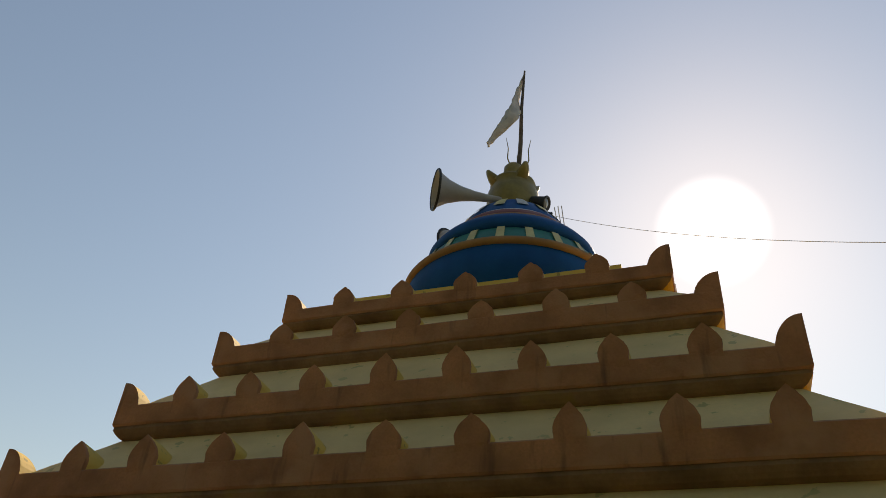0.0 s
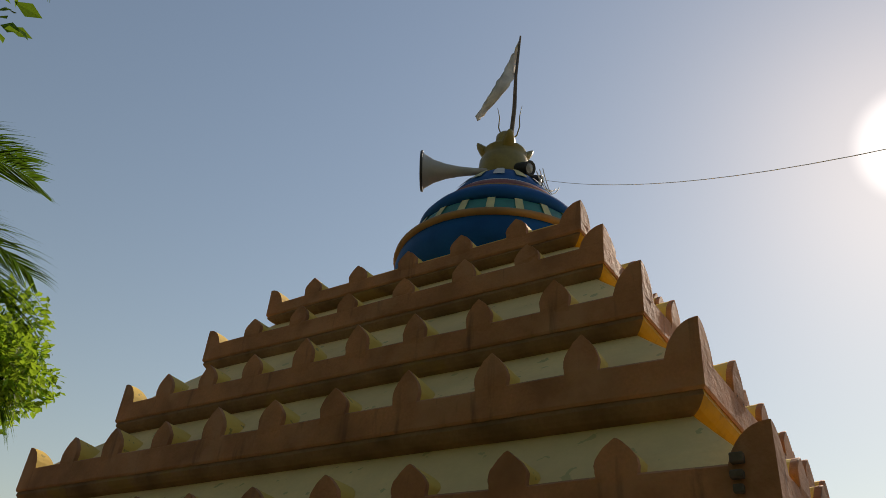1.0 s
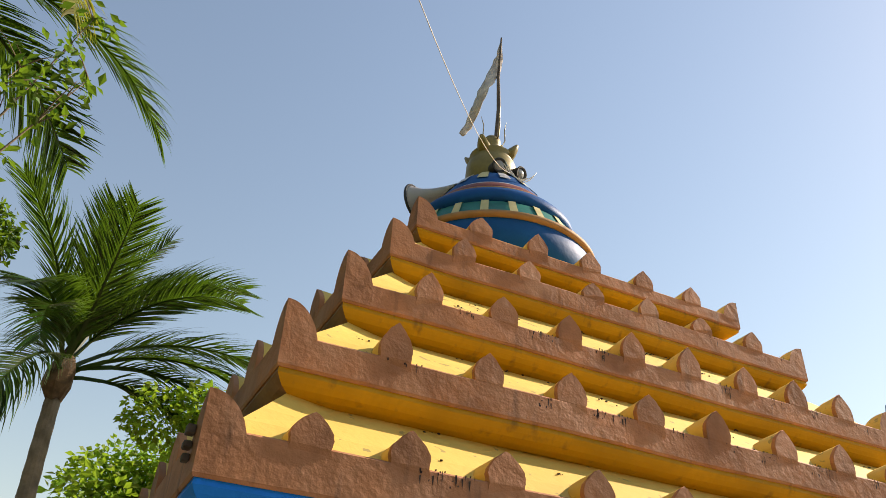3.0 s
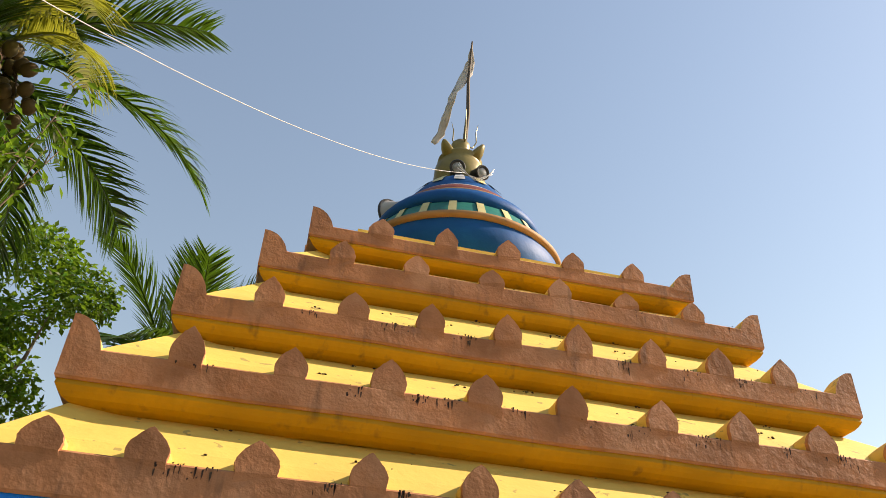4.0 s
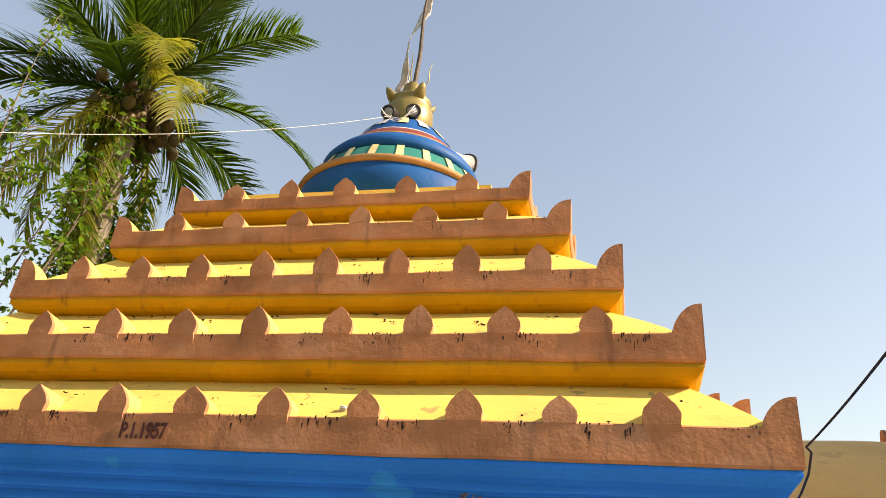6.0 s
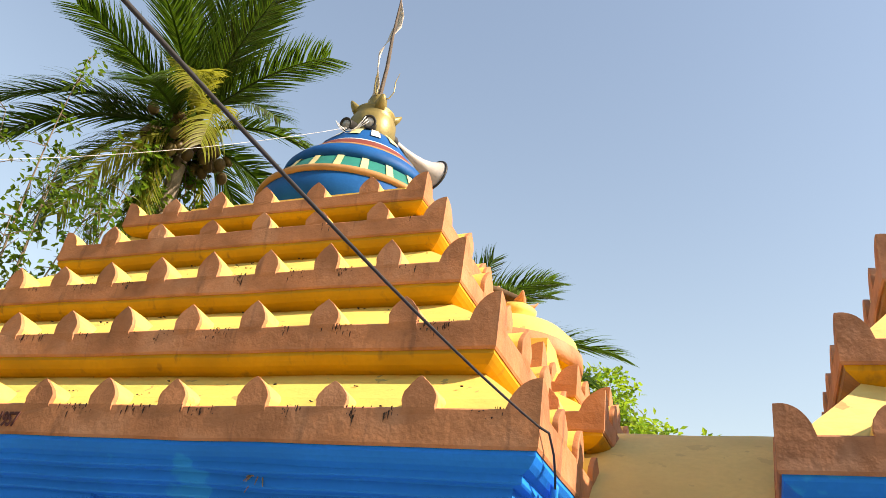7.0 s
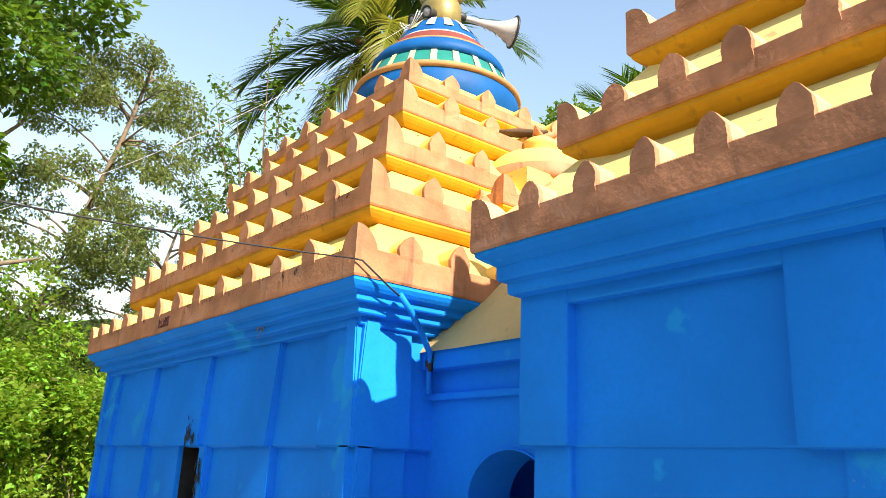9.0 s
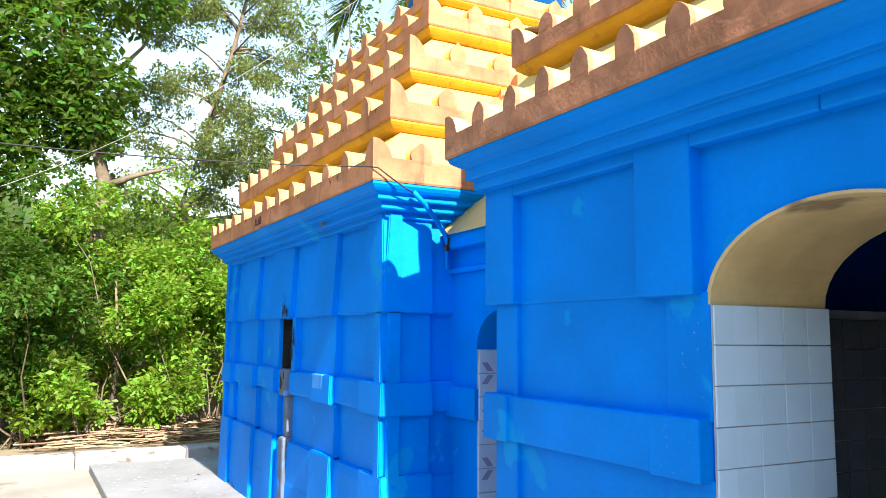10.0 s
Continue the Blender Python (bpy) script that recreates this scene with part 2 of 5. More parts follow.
def tube(bm, pts, radii, n=8, caps=True):
    """A round tube along points."""
    rings, up = [], Vector((0.13, 0.21, 0.97))
    for i, p in enumerate(pts):
        p = Vector(p)
        d = (Vector(pts[min(i + 1, len(pts) - 1)]) - Vector(pts[max(i - 1, 0)])).normalized()
        a = d.cross(up)
        if a.length < 0.05:
            a = d.cross(Vector((1, 0, 0)))
        a.normalize()
        b = d.cross(a)
        r = radii[i] if isinstance(radii, (list, tuple)) else radii
        rings.append([p + r * (a * math.cos(2 * math.pi * k / n) + b * math.sin(2 * math.pi * k / n)) for k in range(n)])
    return loft(bm, rings, caps=(caps, caps))


# ---- merlons ----
def merlon_mesh(name, w, h, d, mats, blunt=0.0, seed=0):
    """One merlon: a leaf-shaped brown front and a yellow wedge behind, which runs into the roof's slope."""
    rnd = random.Random(seed)
    key = [(1.0, -0.62), (0.97, -0.25), (0.90 + 0.06 * blunt, 0.02), (0.94 + 0.03 * blunt, 0.20), (0.95, 0.38), (0.83 + 0.08 * blunt, 0.58),
           (0.56 + 0.17 * blunt, 0.80), (0.27 + 0.15 * blunt, 0.97), (0.0, 1.10 - 0.06 * blunt)]
    half = []
    for (a, b), (c, e) in zip(key, key[1:]):
        half += [(a, b), ((a + c) / 2 * (1.012 if b > 0.1 else 1), (b + e) / 2 * (1.008 if b > 0.1 else 1))]
    half.append(key[-1])
    out = [(-w * a, h * b) for a, b in half] + [(w * a, h * b) for a, b in half[-2::-1]]
    out = [(x + rnd.uniform(-0.002, 0.002), z + rnd.uniform(-0.002, 0.002)) for x, z in out]
    def sink(z):
        return 0.013 * max(0.0, -z / h / 0.62)
    bm = bmesh.new()
    rings = [[(x * 0.985, 0.0 + sink(z), z * 0.99 if z > 0 else z) for x, z in out]]
    rings.append([(x, 0.004 + sink(z), z) for x, z in out])
    rings.append([(x, 0.012 + sink(z), z) for x, z in out])
    rings.append([(x, 0.021 + sink(z), z) for x, z in out])
    rings.append([(x * 0.99, 0.027 + sink(z), z * 0.985) for x, z in out])
    rings.append([(x * 0.97, d * 2.6, z * 0.88 + 0.008) for x, z in out])
    rings.append([(x * 0.93, d * 4.6, z * 0.60 + 0.03) for x, z in out])
    loft(bm, rings, mis=[0, 0, 0, 0, 1, 1], caps=(True, True))
    bmesh.ops.recalc_face_normals(bm, faces=bm.faces[:])
    me = bpy.data.meshes.new(name)
    bm.to_mesh(me)
    bm.free()
    for m in mats:
        me.materials.append(m)
    me.polygons.foreach_set("use_smooth", [len(p.vertices) == 4 for p in me.polygons])
    return me


def horn_mesh(name, w, h, mats, blunt=0.0, n=9):
    """The corner merlon: a leaf cut at its middle, folded round the corner. Its corner stands at the origin, its body at +x +y."""
    def f(m):
        s = m / w
        return h * (1 - blunt * 0.06 * max(0, 1 - s * 5)) * max(0.0, 1 - (s ** (2.3 + blunt))) ** 0.75 if s < 1 else 0.0
    steps = [w * (i / n) ** 0.9 for i in range(n + 1)]
    bm = bmesh.new()
    top = [[bm.verts.new((u, v, f(max(u, v)))) for v in steps] for u in steps]
    for i in range(n):
        for j in range(n):
            q = bm.faces.new((top[i][j], top[i + 1][j], top[i + 1][j + 1], top[i][j + 1]))
            q.material_index = 0 if max(i, j) < 1 else 1
    for side in (0, 1):
        line = [top[i][0] if side == 0 else top[0][i] for i in range(n + 1)]
        low = [bm.verts.new((v.co.x, v.co.y, -0.02)) for v in line]
        for a, b, c, d in zip(line, line[1:], low[1:], low):
            bm.faces.new((a, b, c, d) if side else (d, c, b, a))
    bmesh.ops.recalc_face_normals(bm, faces=bm.faces[:])
    me = bpy.data.meshes.new(name)
    bm.to_mesh(me)
    bm.free()
    for m in mats:
        me.materials.append(m)
    return me


def tier(parent, h, c, z_low, z_valley, z_tip, next_h, next_low, merlons, mats, seed, band=0.07, blunt=0.0, width=0.075, faces="swne", inset=0.035):
    """One roof tier: the yellow band below, the brown fascia, the yellow slope up to the next tier, and its merlons."""
    hx, hy = h
    nx, ny = next_h
    brown, yellow, amber = mats
    low = [(hx - inset - d, hy - inset - d, z_low - z) for d, z in ((0.075, band + 0.014), (0.035, band * 1.04), (0.005, band * 0.85), (-inset * 0.35, band * 0.6), (-inset * 0.75, band * 0.3), (-inset + 0.012, -0.004))]
    fascia = [(hx - 0.03, hy - 0.03, z_low + 0.003), (hx - 0.006, hy - 0.006, z_low - 0.002), (hx, hy, z_low + 0.010),
              (hx, hy, (z_low + z_valley) / 2), (hx, hy, z_valley - 0.008), (hx - 0.008, hy - 0.008, z_valley), (hx - 0.06, hy - 0.06, z_valley + 0.002)]
    slope = [(hx - 0.05, hy - 0.05, z_valley - 0.01), (hx - 0.065, hy - 0.065, z_valley + 0.004)]
    for i in range(1, 5):
        f = i / 4
        slope.append((hx - 0.065 + (nx - 0.10 - hx + 0.065) * f, hy - 0.065 + (ny - 0.10 - hy + 0.065) * f,
                      z_valley + 0.004 + (next_low - z_valley) * (f ** 0.88)))
    t = part("roof_tier", loft(bmesh.new(), square_rings(fascia, *c, seed=seed)), brown, parent, "brown fascia of a stepped roof tier")
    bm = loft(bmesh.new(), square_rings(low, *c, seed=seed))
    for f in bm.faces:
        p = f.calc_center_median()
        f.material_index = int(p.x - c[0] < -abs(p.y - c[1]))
    # the west band takes the brown copy that has its shade painted in
    part("soffit_band", bm, (amber, WEST_SHADE if amber is AMBER else amber), t, "painted moulding under the fascia")
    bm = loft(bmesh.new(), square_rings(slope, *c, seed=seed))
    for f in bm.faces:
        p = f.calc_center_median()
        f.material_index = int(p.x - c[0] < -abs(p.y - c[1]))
    for v in bm.verts:
        # the west slopes run up higher under the next tier
        g = (v.co.x - c[0] + hx - 0.065) / max(0.05, hx - nx + 0.035)
        if v.co.x - c[0] < 0.02 - abs(v.co.y - c[1]) * hx / hy and g > 0:
            v.co.z += 0.055 * min(1, g) ** 2
    # the west slope takes a paler cream yellow than the other sides
    part("roof_slope", bm, (yellow, WEST_CREAM), t, "sloping yellow plaster")
    th = z_tip - z_valley
    variants = [merlon_mesh("merlon", width, th + 0.012 * k, 0.05, (brown, yellow), blunt, seed * 7 + k) for k in (0, 1, -0.6)]
    horn = horn_mesh("corner_merlon", max(width, 0.075) * 1.75, th + 0.005, (brown, yellow), blunt)
    rnd = random.Random(seed)
    for s, name in enumerate("senw"):
        if name not in faces:
            continue
        turn = pose(0, 0, 0, 0, 0, 90 * s)
        half_w, half_d = (hx, hy) if s % 2 == 0 else (hy, hx)
        for x in merlons(half_w):
            m = Matrix.Translation((*c, 0)) @ turn @ pose(x + rnd.uniform(-0.012, 0.012), -half_d - 0.003, z_valley - 0.004,
                                                           rnd.uniform(-2, 2), rnd.uniform(-2.5, 2.5), rnd.uniform(-2, 2))
            sc = rnd.uniform(0.93, 1.06)
            share("merlon", rnd.choice(variants), t, m @ Matrix.Diagonal((sc, 1, rnd.uniform(0.95, 1.04), 1)))
        m = Matrix.Translation((*c, 0)) @ turn @ pose(-half_w, -half_d, z_valley - 0.003)
        share("corner_merlon", horn, t, m)
    return t


def spread(gap, count, gap_low=None):
    def f(half):
        a = -half + (gap_low or gap)
        b = half - gap
        return [a + (b - a) * i / (count - 1) for i in range(count)]
    return f


# ---- the shrine: stepped roof ----
shrine = thing("shrine", "blue temple shrine with stepped yellow and brown roof and blue dome", "temple")
A_MATS = (BROWN, YELLOW, AMBER)
A_C = [(0, 0), (-0.02, -0.022), (-0.035, -0.035), (-0.02, -0.035), (-0.04, -0.06)]
A_H = [2.395, 2.128, 1.81, 1.507, 1.252]
A_LOW = [2.585, 3.098, 3.605, 4.12, 4.53]
A_VAL = [2.742, 3.235, 3.728, 4.242, 4.623]
A_TIP = [2.858, 3.372, 3.868, 4.355, 4.742]
A_MER = [lambda half: [-2.05, -1.71, -1.335, -0.935, -0.52, -0.125, 0.28, 0.69, 1.105, 1.51, 1.91], spread(0.46, 9), spread(0.43, 8), spread(0.45, 6), spread(0.42, 5)]
for k in range(5):
    nh = A_H[k + 1] if k < 4 else 0.94
    nl = A_LOW[k + 1] - (0.054 if k == 3 else 0.076) if k < 4 else 4.86
    tier(shrine, (A_H[k],) * 2, A_C[k], A_LOW[k], A_VAL[k], A_TIP[k], (nh, nh), nl, A_MER[k], A_MATS if k else (BROWN, YELLOW, BLUE), 11 + k, width=0.078,
         band=0.07 if k < 4 else 0.05)
part("roof_top", boxed(-0.98, 0.90, -1.0, 0.88, 4.70, 4.862), YELLOW, shrine)


def kalasha(parent, c, z, s, v):
    """The gold pot finial: a squat pot, four upturned horns and a neck. s: width, v: height."""
    bm = bmesh.new()
    prof = [(0.21, -0.02), (0.24, 0.02), (0.27, 0.11), (0.262, 0.20), (0.22, 0.265), (0.238, 0.28), (0.232, 0.30), (0.17, 0.335), (0.115, 0.36),
            (0.09, 0.385), (0.105, 0.41), (0.10, 0.465), (0.06, 0.50)]
    lathe(bm, [(r * s, z + h * v) for r, h in prof], 32, c)
    pot = part("finial_pot", bm, GOLD, parent, "dull gold pot finial", smooth=True)
    for k in range(4):
        bm = bmesh.new()
        rings = []
        for f, w, hgt in ((0.0, 0.085, 0.04), (0.35, 0.08, 0.045), (0.7, 0.058, 0.04), (0.92, 0.034, 0.026), (1.0, 0.012, 0.010)):
            r = (0.15 + 0.155 * f) * s
            zz = z + (0.275 + 0.085 * f * f) * v
            rings.append([(r, w * s * math.cos(a), zz + hgt * v * math.sin(a)) for a in [i * math.pi / 4 for i in range(8)]])
        loft(bm, rings, caps=(True, True))
        bmesh.ops.transform(bm, matrix=Matrix.Translation((*c, 0)) @ pose(0, 0, 0, 0, 0, 90 * k + 40), verts=bm.verts[:])
        part("horn", bm, GOLD, pot, smooth=True)
    return pot


def dome(parent, c, z0, s):
    """Painted bell-shaped dome in bands."""
    def ring(name, prof, m, label=""):
        return part(name, lathe(bmesh.new(), [(r * s, z0 + z * s) for r, z in prof], 64, c, caps=(False, False)), m, parent, label, smooth=True)
    ring("dome_drum", [(0.60, -0.1), (0.68, 0.0), (0.76, 0.08), (0.82, 0.18), (0.845, 0.28), (0.84, 0.36), (0.825, 0.42)], DOME_BLUE, "glossy blue dome bowl")
    ring("dome_rim", [(0.81, 0.420), (0.846, 0.424), (0.858, 0.442), (0.853, 0.468), (0.82, 0.492), (0.75, 0.515)], TAN, "tan painted rim")
    band = ring("striped_band", [(0.78, 0.505), (0.765, 0.53), (0.70, 0.66), (0.62, 0.715)], GREEN, "green band with cream stripes")
    for k in range(22):
        a0, a1 = 2 * math.pi * (k + 0.36) / 22, 2 * math.pi * (k + 0.64) / 22
        bm = bmesh.new()
        rows = [[(c[0] + (r + 0.006) * s * math.cos(a), c[1] + (r + 0.006) * s * math.sin(a), z0 + (z + 0.004) * s) for a in (a0, (a0 + a1) / 2, a1)]
                for r, z in ((0.783, 0.50), (0.768, 0.53), (0.703, 0.66), (0.64, 0.70))]
        loft(bm, rows, close=False)
        part("stripe", bm, CREAM, band)
    ring("dome_torus", [(0.63, 0.685), (0.675, 0.69), (0.695, 0.725), (0.685, 0.78), (0.645, 0.835), (0.60, 0.865)], DOME_BLUE, "blue ring moulding")
    ring("tan_ring", [(0.60, 0.852), (0.612, 0.862), (0.60, 0.882), (0.56, 0.895)], TAN)
    ring("red_ring", [(0.585, 0.882), (0.58, 0.90), (0.49, 1.005), (0.46, 1.018)], RED)
    ring("white_ring", [(0.475, 1.010), (0.47, 1.025), (0.45, 1.045)], WHITE)
    ring("blue_cap", [(0.46, 1.035), (0.44, 1.08), (0.34, 1.22), (0.25, 1.30), (0.15, 1.32)], DOME_BLUE)
    for k in range(14):
        a = 2 * math.pi * k / 14
        bm = bmesh.new()
        rows = [[(c[0] + (r + 0.005) * s * math.cos(a + d), c[1] + (r + 0.005) * s * math.sin(a + d), z0 + (z + 0.006) * s) for d in (-0.11, 0, 0.11)]
                for r, z in ((0.425, 1.107), (0.365, 1.187), (0.275, 1.28))]
        loft(bm, rows, close=False)
        part("cap_patch", bm, CREAM if k % 2 else WHITE, parent)


DOME = (-0.09, -0.05)
dome(shrine, DOME, 4.80, 1.0)
kalasha(shrine, DOME, 6.10, 0.84, 1.2)


# ---- the shrine: walls ----
def pilaster(parent, face, a, b, wall, z, name="pilaster"):
    """A raised strip from a to b along a face, in flared lengths. face: s, e, n or w; wall: the half size of the wall's plane."""
    k = "senw".index(face)
    for lo, hi, d0, d1 in z:
        bm = bmesh.new()
        vs = []
        for zz, d in ((lo, d0), (hi, d1)):
            for u, v in ((a, -wall - d), (b, -wall - d), (b, -wall + 0.05), (a, -wall + 0.05)):
                vs.append(bm.verts.new((u, v, zz)))
        for q in ((3, 2, 1, 0), (4, 5, 6, 7), (0, 1, 5, 4), (1, 2, 6, 5), (2, 3, 7, 6), (3, 0, 4, 7)):
            bm.faces.new([vs[i] for i in q])
        bmesh.ops.bevel(bm, geom=bm.edges[:], offset=0.008, segments=2, affect="EDGES")
        bmesh.ops.transform(bm, matrix=pose(0, 0, 0, 0, 0, 90 * k), verts=bm.verts[:])
        part("belt_block" if hi - lo < 0.25 else "pilaster_foot" if lo < 0 else name, bm, BLUE, parent)


W = 2.15
wall_prof = [(W + 0.07, -0.15), (W + 0.06, 0.30), (W + 0.055, 0.33), (W + 0.05, 0.60), (W + 0.04, 0.66), (W, 0.67), (W, 1.075), (W + 0.045, 1.085), (W + 0.05, 1.10),
             (W + 0.05, 1.27), (W + 0.035, 1.285), (W, 1.29), (W - 0.005, 1.735), (W + 0.03, 1.745), (W + 0.04, 1.755), (W + 0.01, 2.37),
             (W + 0.012, 2.374), (W + 0.068, 2.377), (W + 0.074, 2.384), (W + 0.074, 2.418), (W + 0.078, 2.422), (W + 0.122, 2.425), (W + 0.128, 2.432), (W + 0.128, 2.472),
             (W + 0.132, 2.476), (W + 0.168, 2.479), (W + 0.174, 2.486), (W + 0.174, 2.525), (W + 0.185, 2.54), (W + 0.225, 2.582)]
rings = square_rings([(h, h, z) for h, z in wall_prof], seed=3.0, amount=0.008)
bm = loft(bmesh.new(), rings)
gap = [f for f in bm.faces if f.calc_center_median().y < -2 and abs(f.calc_center_median().x) < 0.17 and 1.3 < f.calc_center_median().z < 1.7]
bmesh.ops.delete(bm, geom=gap, context="FACES")
core = part("wall", bm, BLUE, shrine, "bright blue plastered wall with belts and mouldings")
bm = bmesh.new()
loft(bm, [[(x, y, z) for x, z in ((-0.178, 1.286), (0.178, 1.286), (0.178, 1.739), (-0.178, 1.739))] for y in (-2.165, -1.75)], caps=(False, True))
# the slit's shade is painted in with the soot's near black
part("window_recess", bm, SOOT_AND_SHADE, shrine, "sooty window slit, its inside coloured black for shade")
SHAFT = [(0.66, 1.09, 0.045, 0.045), (1.28, 1.75, 0.05, 0.045), (1.742, 2.41, 0.085, 0.045)]
BELT = [(1.068, 1.288, 0.095, 0.09)]
FOOT = [(-0.1, 0.69, 0.105, 0.085)]
for face in "sew":
    for a, b in ((-2.235, -1.86), (-1.46, -0.92), (0.84, 1.28), (1.86, 2.235)):
        if face == "e" and -1.5 < a < 1.5:
            continue
        pilaster(shrine, face, a, b, W, SHAFT + BELT + FOOT)
pilaster(shrine, "s", -0.43, 0.22, W, [SHAFT[2]])
pilaster(shrine, "s", -0.42, -0.185, W, SHAFT[:2] + BELT + FOOT)
pilaster(shrine, "s", 0.185, 0.30, W, [SHAFT[1]])
bm = bmesh.new()
box(bm, -0.01, 0.15, -2.240, -2.0, 1.06, 1.292, bevel=0.014)
box(bm, 0.02, 0.12, -2.20, -2.0, 0.70, 1.06, bevel=0.012)
box(bm, -0.01, 0.13, -2.236, -2.0, -0.08, 0.70, bevel=0.02)
part("window_drain", bm, DRAIN, shrine, "bare grey cement drain below the window")
bm = bmesh.new()
box(bm, 0.88, 1.12, -2.2425, -2.1, 1.16, 1.289, bevel=0.008)
part("cement_patch", bm, PATCHY, shrine, "pale lime patch on the belt")


# ---- the porch hall: roof ----
hall = thing("hall", "blue temple hall with arched doorway and stepped yellow roof", "temple", at=(0, 0, 0))
B_C = (5.35, -0.14)
B_MATS = (BROWN_ROUGH, PALE_YELLOW, AMBER)
B_H = [(2.163, 2.163), (1.91, 1.887), (1.688, 1.663), (1.42, 1.40), (1.18, 1.16), (0.94, 0.92)]
B_LOW = [2.56, 3.058, 3.525, 3.965, 4.38]
B_VAL = [2.692, 3.164, 3.637, 4.072, 4.483]
B_TIP = [2.800, 3.272, 3.752, 4.188, 4.590]
B_MER = [spread(0.37, 14), spread(0.33, 12), spread(0.33, 10), spread(0.31, 8), spread(0.3, 6)]
for k in range(5):
    tier(hall, B_H[k], B_C, B_LOW[k], B_VAL[k], B_TIP[k], B_H[k + 1], B_LOW[k + 1] - 0.076 if k < 4 else 4.75, B_MER[k],
         B_MATS if k else (BROWN_ROUGH, PALE_YELLOW, BLUE), 31 + k, blunt=0.5, width=0.064, inset=0.07)
part("roof_top", boxed(4.44, 6.26, -1.03, 0.75, 4.6, 4.752), YELLOW, hall)
dome(hall, B_C, 4.74, 0.78)
kalasha(hall, B_C, 5.75, 0.75, 0.9)
bm = bmesh.new()
tx, ty = B_C
tube(bm, [(tx, ty, 6.15), (tx, ty, 6.62)], 0.014)
for sgn in (-1, 1):
    tube(bm, [(tx, ty, 6.33), (tx + 0.04 * sgn, ty + 0.05 * sgn, 6.33), (tx + 0.07 * sgn, ty + 0.09 * sgn, 6.38), (tx + 0.075 * sgn, ty + 0.10 * sgn, 6.48), (tx + 0.06 * sgn, ty + 0.08 * sgn, 6.60)],
         [0.012, 0.012, 0.012, 0.011, 0.004])
tube(bm, [(tx - 0.05, ty - 0.07, 6.27), (tx + 0.05, ty + 0.07, 6.27)], 0.011)
part("trident", bm, IRON, hall, "dark iron trident")


# ---- the hall: walls with the arched doorway ----
def arch_wall(parent, x0, x1, y0, y1, z1, ax0, ax1, spring, crown, material, soffit, name="wall", n=20):
    """A wall with an arched opening through it."""
    bm = bmesh.new()
    box(bm, x0, ax0, y0, y1, -0.1, z1)
    box(bm, ax1, x1, y0, y1, -0.1, z1)
    c, r = (ax0 + ax1) / 2, (ax1 - ax0) / 2
    pts = [(c - r * math.cos(math.pi * i / n), spring + (crown - spring) * math.sin(math.pi * i / n)) for i in range(n + 1)]
    for y in (y0, y1):
        for (xa, za), (xb, zb) in zip(pts, pts[1:]):
            bm.faces.new([bm.verts.new(p) for p in ((xa, y, za), (xb, y, zb), (xb, y, z1), (xa, y, z1))])
    w = part(name, bm, material, parent, "bright blue plastered wall")
    bm = bmesh.new()
    rows = [[(x, y, z) for x, z in pts] for y in (y0 - 0.014, y0, y0 + 0.012, (y0 + y1) / 2, y1)]
    loft(bm, rows, close=False)
    lip = [[(c + (x - c) * s, y0 - 0.014, spring + (z - spring) * s) for x, z in pts] for s in (1.0, 1.035)]
    loft(bm, lip, close=False)
    loft(bm, [lip[1], [(x, y0, z) for x, _, z in lip[1]]], close=False)
    part("arch_soffit", bm, soffit, parent, "stained cream plaster of the arch", smooth=False)
    return w


Y0, Y1 = -2.055, -1.41
AX0, AX1, SPRING, CROWN = 4.835, 5.865, 1.715, 2.045
arch_wall(hall, 3.385, 7.315, Y0, Y1, 2.45, AX0, AX1, SPRING, CROWN, BLUE, ARCH)
part("wall", boxed(3.385, 3.62, Y1, 1.72, -0.1, 2.45), BLUE, hall)
part("wall", boxed(7.08, 7.315, Y1, 1.72, -0.1, 2.45), BLUE, hall)
part("wall", boxed(3.385, 7.315, 1.72, 2.0, -0.1, 2.45), BLUE, hall)
part("inner_ceiling", boxed(3.62, 7.08, Y1, 1.72, 2.40, 2.45), INNER_SHADE, hall)
part("inner_floor", boxed(3.62, 7.08, Y0, 1.72, -0.1, 0.02), CONCRETE, hall)
